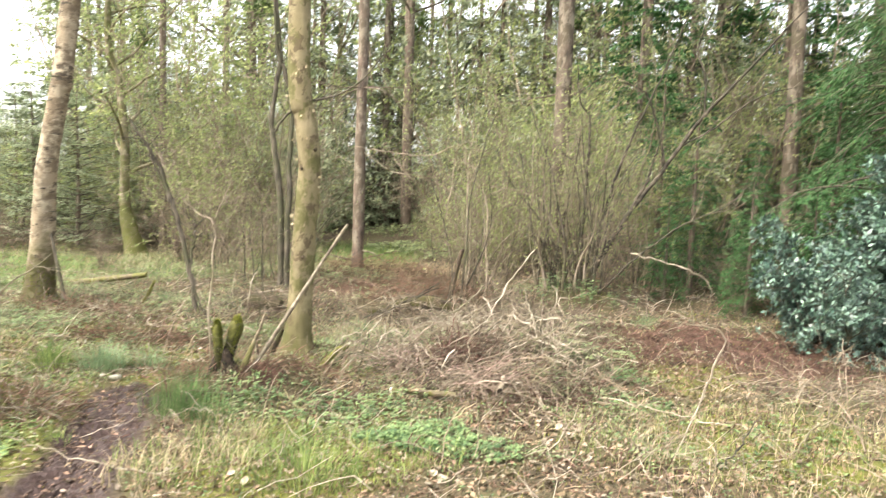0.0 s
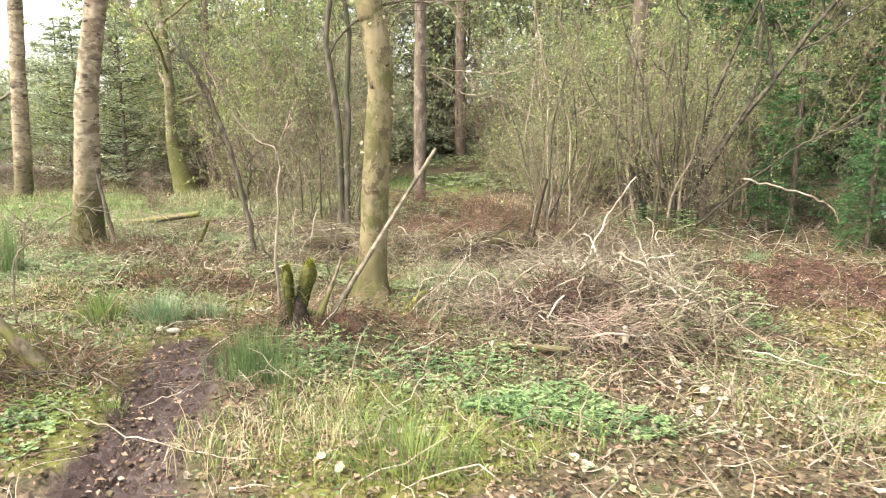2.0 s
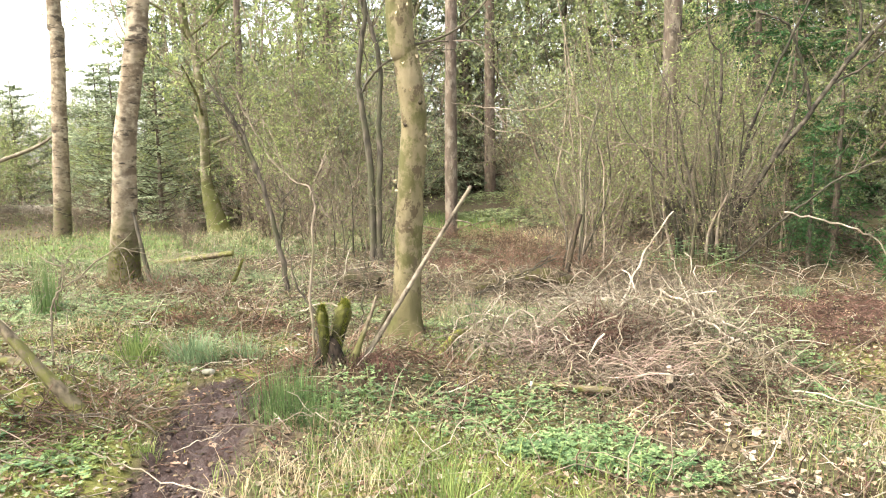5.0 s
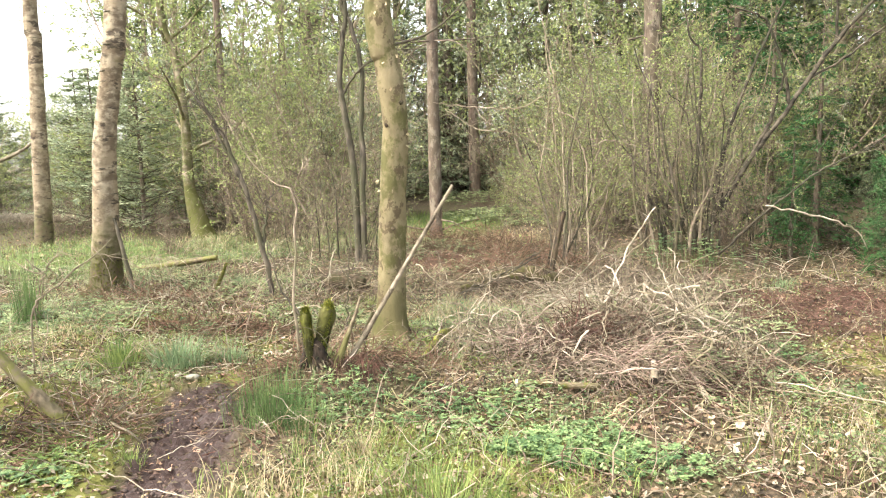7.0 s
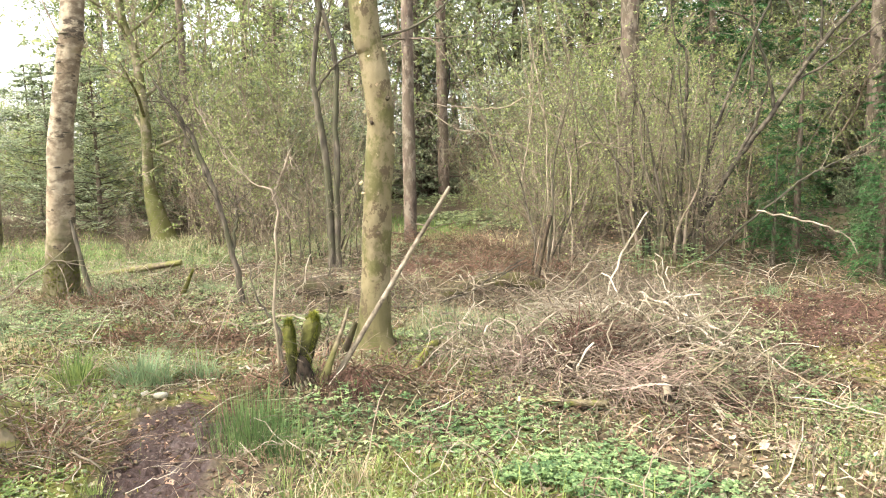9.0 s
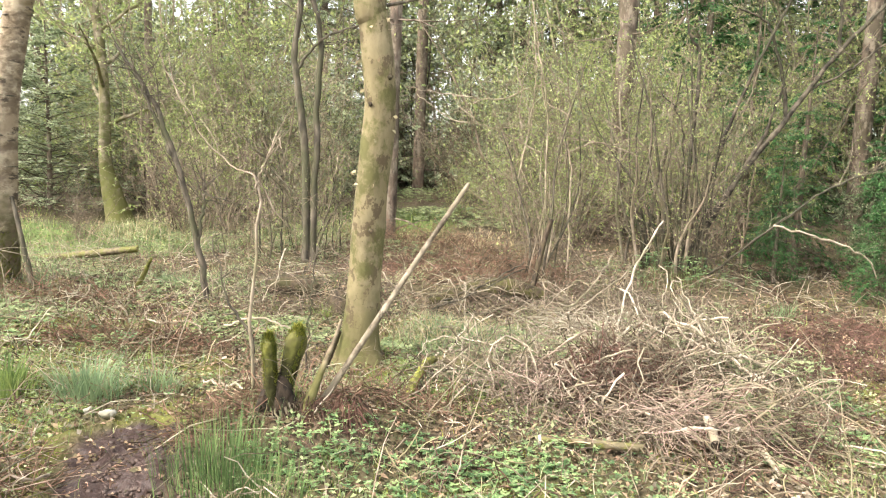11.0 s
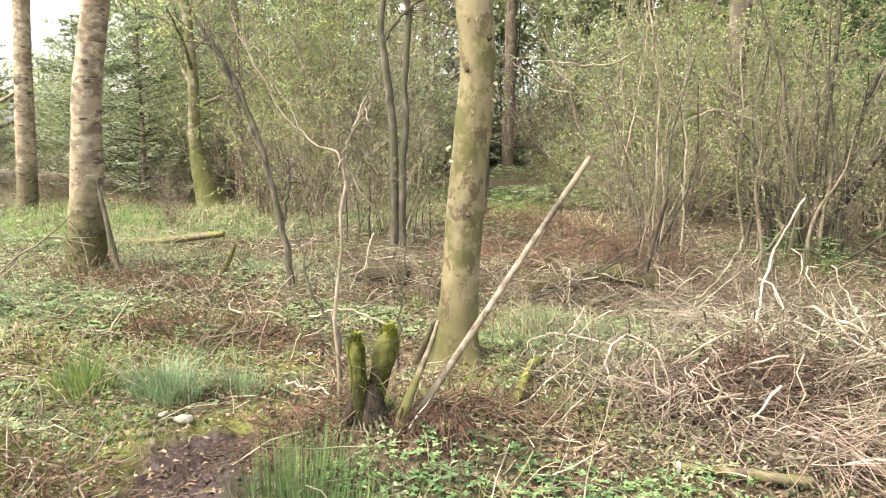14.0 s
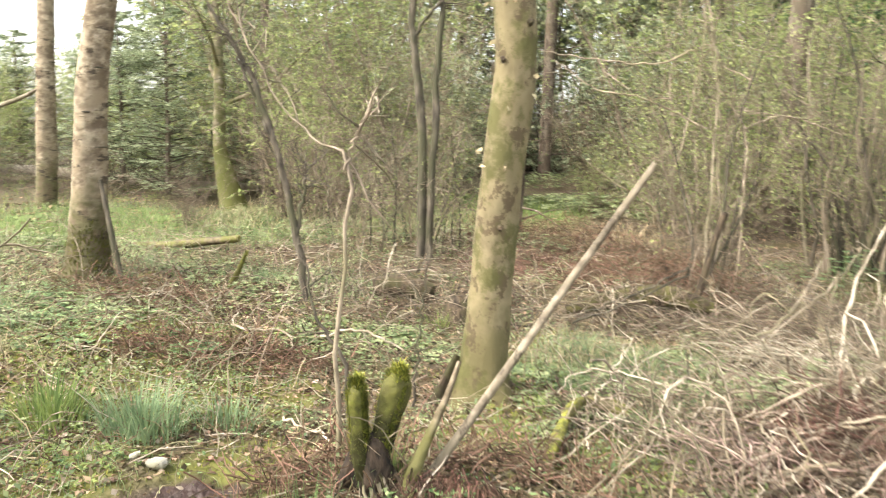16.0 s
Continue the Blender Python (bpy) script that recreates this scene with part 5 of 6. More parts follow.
places = [(0, -1.9, 15.6, 0.8, 0), (0, -3.2, 17.4, 1.0, 80), (0, -2.9, 20.4, 0.9, 160), (0, 5.4, 14.5, 0.85, 240), (0, 6.6, 11.9, 0.42, 300), (0, 3.0, 16.0, 1.0, 60), (0, 2.3, 18, 1.0, 10)]
places += [(0, x + g.uniform(-0.8, 0.8), y + g.uniform(-0.8, 0.8), s_ * g.uniform(0.85, 1.2), g.uniform(0, 360)) for y, s_ in ((20.0, 1.2), (23.5, 1.9)) for x in np.arange(-10, 16, 3.3) * y / 19 if not gap(x, y) and not (y < 22 and -2.1 < x < 1.2)]
plant(evers, places)
plant(bares, [(0, -2.2, 12.4, 0.8, 0), (0, -0.6, 24.5, 1.3, 100), (0, 1.3, 19.5, 1.1, 10), (0, 1.5, 20.5, 1.2, 220), (0, 4.0, 11.6, 0.6, 40), (0, -3.2, 12.9, 0.7, 60), (0, 2.9, 14.4, 1.0, 310), (0, -9.8, 14.6, 0.5, 90), (0, -7.8, 15.0, 0.45, 10), (0, -4.3, 12.2, 0.4, 70), (0, -11.5, 15.2, 0.6, 200), (0, 1.9, 11.0, 0.5, 130)])
plant(greys, [(0, -2.9, 14.0, 0.75, 0), (0, -1.6, 14.9, 0.8, 150), (0, -2.0, 16.6, 1.0, 220), (0, 4.6, 12.8, 0.6, 110), (0, 1.9, 14.6, 0.7, 190), (0, -4.4, 15.4, 0.8, 260), (0, 0.9, 22.5, 1.1, 320)])

# left and centre far trees take the needles paled for haze
back = [conifer("conifer_tree", "far conifer in the wood behind, needles paled for haze", 11.0, 3.2, 70, M_spruce, "far conifers", low=0.04, frond=0.55, fronds=13, wide=0.21, each=10),
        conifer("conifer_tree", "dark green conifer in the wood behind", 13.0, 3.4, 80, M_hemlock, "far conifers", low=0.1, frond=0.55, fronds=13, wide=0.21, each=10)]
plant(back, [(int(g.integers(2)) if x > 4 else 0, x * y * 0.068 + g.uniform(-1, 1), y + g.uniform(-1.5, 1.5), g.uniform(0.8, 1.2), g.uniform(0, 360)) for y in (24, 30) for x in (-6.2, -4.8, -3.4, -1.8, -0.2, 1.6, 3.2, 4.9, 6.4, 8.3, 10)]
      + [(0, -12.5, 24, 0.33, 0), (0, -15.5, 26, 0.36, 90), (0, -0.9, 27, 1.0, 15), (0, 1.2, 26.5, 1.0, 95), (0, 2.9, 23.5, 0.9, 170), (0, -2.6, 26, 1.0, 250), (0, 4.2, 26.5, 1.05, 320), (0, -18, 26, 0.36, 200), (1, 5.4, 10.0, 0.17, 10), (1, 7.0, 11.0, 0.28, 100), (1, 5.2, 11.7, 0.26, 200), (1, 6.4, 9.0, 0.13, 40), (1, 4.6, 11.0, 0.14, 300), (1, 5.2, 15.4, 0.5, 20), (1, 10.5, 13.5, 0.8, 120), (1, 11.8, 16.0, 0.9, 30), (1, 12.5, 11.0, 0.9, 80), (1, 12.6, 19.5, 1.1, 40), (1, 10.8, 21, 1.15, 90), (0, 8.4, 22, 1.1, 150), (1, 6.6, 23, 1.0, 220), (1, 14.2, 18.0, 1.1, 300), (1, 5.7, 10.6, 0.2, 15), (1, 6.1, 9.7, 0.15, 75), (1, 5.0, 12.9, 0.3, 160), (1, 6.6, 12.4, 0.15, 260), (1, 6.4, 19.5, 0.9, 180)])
pines = [pine("tall straight pine with a bare reddish-brown trunk", 22, 0.14, "tall pines"), pine("tall slender pine with flaking bark", 19, 0.1, "tall pines")]
places = [(1, -0.22, 12.9, 1.0, 0), (0, 3.45, 14.3, 1.15, 40), (0, 0.07, 22, 1.1, 90), (0, 9.25, 17.2, 1.25, 140), (1, -4.7, 15.6, 0.75, 60)]
for y in (24, 29, 35, 43):
    for x in np.arange(-1.0, 1.01, 2 / 8):
        xx = x * y * 0.85 + g.uniform(-1.2, 1.2)
        if not gap(xx, y):
            places.append((int(g.integers(2)), xx, y + g.uniform(-1.8, 1.8), g.uniform(0.9, 1.25), g.uniform(0, 360)))
# the wood closes round behind and beside the path
for i in range(24):
    a = g.uniform(2.5, 6.9) if i % 2 else g.uniform(3.3, 6.2)
    d = g.uniform(9, 26)
    x, y = math.cos(a) * d, 3 + math.sin(a) * d
    if y < 3 or abs(x) > 11:
        places.append((int(g.integers(2)), x, y, g.uniform(0.9, 1.2), g.uniform(0, 360)))
plant(pines, places)
places = []
for i in range(14):
    a = g.uniform(3.0, 6.4)
    d = g.uniform(7, 15)
    places.append((1, math.cos(a) * d, 2 + math.sin(a) * d, g.uniform(0.7, 1.1), g.uniform(0, 360)))
for p_ in places:
    c = copy_thing(lights[1], pose(0, 0, 0))
    c.matrix_basis = pose(p_[1], p_[2], float(hgt(p_[1], p_[2])), 0, 0, p_[4]) @ Matrix.Diagonal((p_[3],) * 3 + (1,))


# ---- low growth and litter ----
def scatter(k, x0, x1, y0, y1, density=None):
    """Random places on the ground, thinned by a density between 0 and 1."""
    x, y = rng.uniform(x0, x1, k), rng.uniform(y0, y1, k)
    if density is not None:
        keep = rng.random(k) < density(x, y)
        x, y = x[keep], y[keep]
    return np.stack([x, y, hgt(x, y)], 1)


def off_mud(x, y):
    return np.clip(near_line(x, y, MUD) / 0.3 - 0.7, 0.03, 1)


def stuff(name, soup, material, label, category, smooth=True):
    return tagged(part(name, soup, material, smooth=smooth), label, category, kind="stuff")


def flatway(k, lift=0.15):
    w = rng.normal(size=(k, 3))
    w[:, 2] = rng.normal(size=k) * lift
    return w


def bare_floor(x, y):
    """Off the mud, and sparse on the needle-covered patches."""
    return off_mud(x, y) * (1 - 0.88 * red_zone(x, y))


# brown leaf litter everywhere
s = Soup()
p = np.concatenate([scatter(32000, -6, 7, 3.3, 9.5, lambda x, y: np.maximum(bare_floor(x, y), 0.25)), scatter(12000, -8, 8, 9.5, 15)])
leaves(s, p + np.array([0, 0, 0.008]), flatway(len(p), 0.3), rng.uniform(0.025, 0.06, len(p)), rng.uniform(0.015, 0.035, len(p)), fold=0.35, flat=0.75)
stuff("leaf_litter", s, M_litter, "brown fallen leaves covering the woodland floor", "leaf litter")
s = Soup()
p = np.concatenate([scatter(9000, -7, 8, -4, 3.3), scatter(5000, -14, -6, 2, 18), scatter(4000, 7, 14, 2, 16)])
leaves(s, p + np.array([0, 0, 0.008]), flatway(len(p), 0.3), rng.uniform(0.04, 0.09, len(p)), rng.uniform(0.025, 0.05, len(p)), fold=0.35, flat=0.75)
stuff("leaf_litter", s, M_litter, "brown fallen leaves farther out on the woodland floor", "leaf litter")
s = Soup()
p = np.concatenate([scatter(5000, -7, 8, -4, 3.3), scatter(5000, -14, -6, 6, 19), scatter(1500, 7, 14, 2, 14)])
blades(s, p, rng.normal(size=p.shape), rng.uniform(0.08, 0.22, len(p)), 0.009, 0.9)
stuff("grass", s, M_grass, "thin grass farther out on the woodland floor", "grass")
s = Soup()
p = scatter(30000, -3.6, 4, 3.9, 9, lambda x, y: np.maximum(off_mud(x, y), 0.3))
leaves(s, p + np.array([0, 0, 0.012]), flatway(len(p), 0.5), rng.uniform(0.012, 0.035, len(p)), rng.uniform(0.008, 0.02, len(p)), fold=0.4, flat=0.6)
stuff("leaf_litter", s, M_litter, "crumbled brown leaf scraps on the ground", "leaf litter")
s = Soup()
p = scatter(5000, -3.6, 4, 3.9, 9.5, lambda x, y: np.maximum(off_mud(x, y), 0.15))
leaves(s, p + np.array([0, 0, 0.016]), flatway(len(p), 0.4), rng.uniform(0.015, 0.05, len(p)), rng.uniform(0.01, 0.03, len(p)), fold=0.4, flat=0.6)
stuff("leaf_litter", s, M_paleleaf, "pale dry leaf scraps on the ground", "leaf litter")
# dead bracken and needles on the reddish patches
s = Soup()
p = np.concatenate([scatter(16000, -4, 3, 7, 13, lambda x, y: red_zone(x, y)), scatter(8000, -6, 7, 3.5, 12, bare_floor)])
q = grow(p + np.array([0, 0, 0.012]), flatway(len(p), 0.25), rng.uniform(0.06, 0.22, len(p)), 4, 0.3)
q[:, :, 2] = np.maximum(q[:, :, 2], hgt(q[:, :, 0], q[:, :, 1]) + 0.004)
tubes(s, q, np.full((len(q), 4), 0.0022), 3)
stuff("bracken_litter", s, M_bracken, "reddish brown dead bracken and needles on the ground", "bracken")
s = Soup()
p = scatter(42000, 1.5, 6.8, 6.0, 10.2, lambda x, y: red_zone(x, y))
q = grow(p + np.array([0, 0, 0.008]), flatway(len(p), 0.12), rng.uniform(0.04, 0.12, len(p)), 3, 0.3)
q[:, :, 2] = np.maximum(q[:, :, 2], hgt(q[:, :, 0], q[:, :, 1]) + 0.006)
tubes(s, q, np.full((len(q), 3), 0.0026), 3)
stuff("needle_litter", s, M_needles, "dark red-brown needle and bracken litter on the ground", "needle litter")
# fine twigs and dry stems
s = Soup()
p = scatter(5200, -6, 7, 3.5, 13, bare_floor)
q = grow(p + np.array([0, 0, 0.02]), flatway(len(p), 0.25), rng.uniform(0.1, 0.5, len(p)), 5, 0.2)
q[:, :, 2] = np.maximum(q[:, :, 2], hgt(q[:, :, 0], q[:, :, 1]) + 0.004)
tubes(s, q, np.linspace(1, 0.4, 5)[None] * rng.uniform(0.001, 0.004, (len(q), 1)), 3)
stuff("fallen_twigs", s, M_twig, "fine brown twigs strewn over the ground", "twigs")
s = Soup()
p = scatter(2600, -6, 7, 3.5, 12, bare_floor)
q = grow(p + np.array([0, 0, 0.025]), flatway(len(p), 0.3), rng.uniform(0.12, 0.5, len(p)), 5, 0.25)
q[:, :, 2] = np.maximum(q[:, :, 2], hgt(q[:, :, 0], q[:, :, 1]) + 0.005)
tubes(s, q, np.linspace(1, 0.4, 5)[None] * rng.uniform(0.0015, 0.005, (len(q), 1)), 4)
stuff("fallen_twigs", s, M_pale, "bleached twigs strewn over the ground", "twigs")


# arching dead stems of bramble and bracken
s = Soup()
p = np.concatenate([scatter(420, -4.5, 3.5, 7.2, 12.5), scatter(160, -3, 4, 4.5, 7.5, off_mud), scatter(90, 2.2, 4.6, 4.2, 6)])
w = rng.normal(size=p.shape) * np.array([1, 1, 0.1]) + np.array([0, 0, 1.1])
q = grow(p, w, rng.uniform(0.2, 0.9, len(p)), 9, 0.16, -0.14)
q[:, :, 2] = np.maximum(q[:, :, 2], hgt(q[:, :, 0], q[:, :, 1]) + 0.004)
tubes(s, q, np.linspace(1, 0.5, 9)[None] * rng.uniform(0.0018, 0.0045, (len(q), 1)), 4)
twigs(s, q, 2, 0.16, 0.0018, n=4)
stuff("dead_stems", s, M_grey, "arching dead bramble and bracken stems", "stems")
s = Soup()
p = scatter(600, -5, 6, 3.8, 12.5, bare_floor)
w = rng.normal(size=p.shape) * np.array([1, 1, 0.1]) + np.array([0, 0, 0.6])
q = grow(p, w, rng.uniform(0.12, 0.4, len(p)), 7, 0.2, -0.12)
q[:, :, 2] = np.maximum(q[:, :, 2], hgt(q[:, :, 0], q[:, :, 1]) + 0.004)
tubes(s, q, np.linspace(1, 0.5, 7)[None] * rng.uniform(0.0012, 0.003, (len(q), 1)), 4)
stuff("dead_stems", s, M_straw, "thin pale dead stems in the litter", "stems")


# grasses
def grass_patch(soup, k, cx, cy, rx, ry, h, w, bend=0.6):
    a, q = rng.uniform(0, 6.28, k), np.sqrt(rng.random(k))
    x, y = cx + np.cos(a) * q * rx, cy + np.sin(a) * q * ry
    p = np.stack([x, y, hgt(x, y) - 0.005], 1)
    blades(soup, p, rng.normal(size=(k, 3)), h * rng.uniform(0.5, 1.2, k), w, bend * rng.uniform(0.4, 1.5, k))


s = Soup()
grass_patch(s, 750, 0.45, 4.6, 1.1, 0.5, 0.17, 0.007, 1.15)
grass_patch(s, 450, 0.2, 5.0, 0.5, 0.35, 0.14, 0.006, 1.1)
grass_patch(s, 1500, 3.4, 5.2, 1.3, 0.9, 0.13, 0.004, 0.7)
grass_patch(s, 900, -4.8, 12.2, 2.6, 2.0, 0.2, 0.008, 0.8)
grass_patch(s, 900, -0.7, 15, 1.6, 2.2, 0.22, 0.01, 0.8)
p = scatter(16000, -6, 7, 3.5, 12.5, lambda x, y: off_mud(x, y) * np.clip(0.45 + 1.3 * wavy(x, y, 2.2, 15), 0.06, 1) * (1 - 0.8 * red_zone(x, y)))
blades(s, p, rng.normal(size=p.shape), rng.uniform(0.04, 0.15, len(p)), 0.0045, 0.9)
stuff("grass", s, M_grass, "fresh yellow-green grass growing through the litter", "grass")
s = Soup()
grass_patch(s, 140, -0.05, 4.65, 0.35, 0.3, 0.28, 0.005, 1.4)
grass_patch(s, 110, -0.3, 4.4, 0.3, 0.25, 0.26, 0.006, 1.5)
grass_patch(s, 600, 3.5, 5.0, 1.3, 0.8, 0.24, 0.005, 1.3)
grass_patch(s, 300, 0.5, 8.2, 0.4, 0.3, 0.25, 0.006, 1.2)
grass_patch(s, 200, -2.9, 7.2, 0.5, 0.3, 0.2, 0.005, 1.2)
grass_patch(s, 1600, -2.2, 13.2, 2.4, 1.5, 0.3, 0.009, 1.2)
grass_patch(s, 500, 0.8, 13.0, 0.9, 0.8, 0.3, 0.009, 1.2)
p = scatter(1600, -6, 7, 3.5, 13, bare_floor)
blades(s, p, rng.normal(size=p.shape), rng.uniform(0.08, 0.22, len(p)), 0.004, 1.4)
stuff("dry_grass", s, M_straw, "bent straw-coloured dry grass in the litter", "grass")


def tuft(name, label, cx, cy, r, h, k, material, width=0.006, bend=0.5, group="grass tufts"):
    s = Soup()
    a, q = rng.uniform(0, 6.28, k), rng.random(k) ** 0.7 * r
    x, y = cx + np.cos(a) * q, cy + np.sin(a) * q * 0.8
    p = np.stack([x, y, hgt(x, y) - 0.01], 1)
    out = np.stack([np.cos(a), np.sin(a), 0 * a], 1) + rng.normal(size=(k, 3)) * 0.5
    blades(s, p, out, h * rng.uniform(0.5, 1.1, k), width, bend * (0.3 + q / r) * rng.uniform(0.6, 1.4, k), n=5)
    return tagged(part(name, s, material), label, "grass", group)


tuft("rush_clump", "upright dark green rushes at the edge of the mud", -0.55, 5.5, 0.3, 0.28, 460, M_rush, 0.005, 0.25)
tuft("rush_clump", "dark green rushes beside the herbs", -0.3, 5.35, 0.2, 0.2, 260, M_rush, 0.005, 0.4)
tuft("rush_clump", "tall dark rushes below the birches", -3.65, 7.75, 0.14, 0.6, 160, M_rush, 0.008, 0.12)
tuft("grass_tuft", "bright green arching grass tuft", -2.12, 6.6, 0.17, 0.27, 170, M_grass, 0.013, 0.6)
tuft("grass_tuft", "soft blue-green grass tuft", -1.62, 6.55, 0.2, 0.29, 260, M_blue, 0.0095, 0.6)
tuft("grass_tuft", "soft blue-green grass tuft", -1.3, 6.75, 0.16, 0.19, 120, M_blue, 0.009, 0.7)
tuft("grass_tuft", "pale grey-green grass behind the stump", 0.45, 8.25, 0.34, 0.22, 420, M_blue, 0.006, 1.0)
tuft("grass_tuft", "grey-green matted grass behind the tree", 0.75, 8.0, 0.3, 0.16, 300, M_blue, 0.006, 1.2)
tuft("grass_tuft", "green grass tuft beside the mossy branch", 0.1, 6.9, 0.16, 0.12, 120, M_grass, 0.005, 1.0)
tuft("grass_tuft", "long yellow-green grass tuft", 0.6, 4.35, 0.3, 0.3, 220, M_grass, 0.007, 0.8)
tuft("grass_tuft", "small bright grass tuft on the mud", -1.1, 4.85, 0.08, 0.12, 80, M_grass, 0.006, 0.7)


for i in range(26):
    x, y = rng.uniform(-4.2, 4.2), rng.uniform(4.3, 10.5)
    if near_line(np.array(x), np.array(y), MUD) > 0.45 and red_zone(x, y) < 0.3:
        kind = (M_grass, M_blue, M_straw)[i % 3]
        tuft("grass_tuft", ("small green grass tuft in the litter", "small grey-green grass tuft in the litter", "small dry straw-coloured grass tuft")[i % 3], x, y, rng.uniform(0.07, 0.16), rng.uniform(0.1, 0.2), 90, kind, 0.005, 0.8)
s = Soup()
p = scatter(12000, -5, 3, 6.2, 12, lambda x, y: np.clip(moss_zone(x, y) + green_zone(x, y), 0, 1) * np.clip(0.5 + wavy(x, y, 5, 21) * 1.5, 0.05, 1))
blades(s, p, rng.normal(size=p.shape), rng.uniform(0.05, 0.16, len(p)), 0.005, 1.1)
stuff("matted_grass", s, M_blue, "matted grey-green grass between the trees", "grass")


# leafy herbs
def herbs(name, label, patches, material, size):
    s, st = Soup(), Soup()
    for k, cx, cy, rx, ry, h in patches:
        a, q = rng.uniform(0, 6.28, k), np.sqrt(rng.random(k))
        x, y = cx + np.cos(a) * q * rx, cy + np.sin(a) * q * ry
        keep = rng.random(k) < np.clip(0.75 + 1.6 * wavy(x, y, 9, 12), 0.1, 1)
        a, q, x, y = a[keep], q[keep], x[keep], y[keep]
        k = len(x)
        z = hgt(x, y)
        top = np.stack([x, y, z + h * rng.uniform(0.3, 1.0, k) * (1.05 - 0.6 * q)], 1)
        foot = np.stack([x + rng.normal(size=k) * 0.02, y + rng.normal(size=k) * 0.02, z], 1)
        tubes(st, np.stack([foot, top], 1), np.full((k, 2), 0.0015), 3)
        for j in range(5):
            b = j * 1.257 + rng.uniform(0, 0.6, k)
            w = np.stack([np.cos(b), np.sin(b), rng.uniform(-0.25, 0.35, k)], 1)
            leaves(s, top, w, size * rng.uniform(0.6, 1.2, k), size * 0.55, fold=-0.15, flat=0.9)
    s.add(np.concatenate(st.v), np.concatenate(st.q))
    return stuff(name, s, material, label, "herbs")


herbs("herb_patch", "dense patch of bright green low herbs", [(850, 1.2, 5.0, 0.42, 0.3, 0.13), (240, 1.6, 4.8, 0.3, 0.25, 0.08), (260, 0.95, 5.35, 0.55, 0.3, 0.07)], M_herb, 0.027)
herbs("herb_patch", "low green herbs between grass and brush", [(520, 0.25, 5.65, 0.75, 0.3, 0.08), (150, 0.9, 5.75, 0.4, 0.2, 0.07), (250, 0.65, 7.9, 0.5, 0.4, 0.08)], M_herb, 0.027)
herbs("herb_patch", "green herbs in the clearing below the birches", [(800, -4.3, 8.1, 1.3, 0.8, 0.1), (250, -3.0, 7.9, 0.9, 0.5, 0.07), (60, -1.9, 7.7, 0.2, 0.15, 0.1)], M_herb, 0.042)
herbs("herb_patch", "pale grey-green creeping plants between the trees", [(1500, -3.9, 8.0, 1.6, 0.9, 0.08), (700, -2.2, 9.3, 1.2, 0.6, 0.07), (500, -0.9, 8.3, 0.8, 0.4, 0.05), (800, 0.7, 8.0, 0.7, 0.5, 0.09), (500, 0.55, 7.2, 0.5, 0.4, 0.06), (900, -4.8, 10.4, 1.6, 0.8, 0.1), (350, 1.3, 7.4, 0.5, 0.4, 0.15), (300, 2.6, 7.2, 0.6, 0.5, 0.2), (160, -2.6, 6.2, 0.6, 0.5, 0.06), (1300, -1.6, 12.0, 2.2, 0.9, 0.22)], M_sage, 0.04)
herbs("herb_patch", "small broad-leaved plants on the leaf litter", [(130, 3.0, 6.8, 0.25, 0.18, 0.12), (180, 2.75, 6.2, 0.5, 0.35, 0.06), (250, 3.3, 5.3, 0.9, 0.6, 0.05), (350, -1.7, 4.4, 0.5, 0.4, 0.07), (200, -2.3, 4.9, 0.4, 0.3, 0.08)], M_herb, 0.036)
p = scatter(4200, -5, 6, 3.8, 11.5, lambda x, y: np.clip(0.4 + wavy(x, y, 2.5, 9), 0, 1) * off_mud(x, y))
s = Soup()
for j in range(5):
    b = j * 1.257 + rng.uniform(0, 0.9, len(p))
    leaves(s, p + np.array([0, 0, 0.03]) + rng.normal(size=p.shape) * 0.012, np.stack([np.cos(b), np.sin(b), rng.uniform(-0.1, 0.5, len(p))], 1), rng.uniform(0.014, 0.032, len(p)), 0.016, fold=-0.1, flat=0.9)
stuff("seedlings", s, M_herb, "small green seedlings scattered through the litter", "herbs")
herbs("herb_patch", "pale green plants growing up through the brush", [(320, 2.3, 6.3, 0.45, 0.35, 0.14), (260, 1.75, 7.3, 0.6, 0.4, 0.28), (160, 2.4, 7.3, 0.4, 0.4, 0.25), (200, 2.7, 8.6, 0.7, 0.6, 0.3)], M_sage, 0.034)
herbs("herb_patch", "sparse young green leaves round the hazel stool", [(70, 2.9, 10.0, 0.5, 0.3, 0.5), (50, 3.6, 10.1, 0.45, 0.3, 0.45)], M_herb, 0.05)
herbs("herb_patch", "low yellow-green leaves spread over the litter", [(700, -3.0, 7.2, 1.3, 0.7, 0.05), (500, -1.6, 8.4, 1.2, 0.5, 0.05), (400, -2.2, 6.3, 0.8, 0.5, 0.05), (500, 0.5, 7.7, 0.8, 0.5, 0.06), (350, -1.55, 4.75, 0.4, 0.4, 0.06), (300, 0.9, 6.6, 0.5, 0.4, 0.05)], M_grass, 0.026)
herbs("herb_patch", "bright herbs in the gap between the far trees", [(700, 1.2, 16.0, 1.6, 1.2, 0.25), (350, 0.2, 20, 1.5, 1.5, 0.3)], M_sage, 0.09)
# broken mottling of scraps: pale straw, green leaf and dark rotted bracken
def clumpy(s_, seed, cut):
    return lambda x, y: np.clip((wavy(x, y, s_, seed) - cut) * 5, 0, 1) * off_mud(x, y)


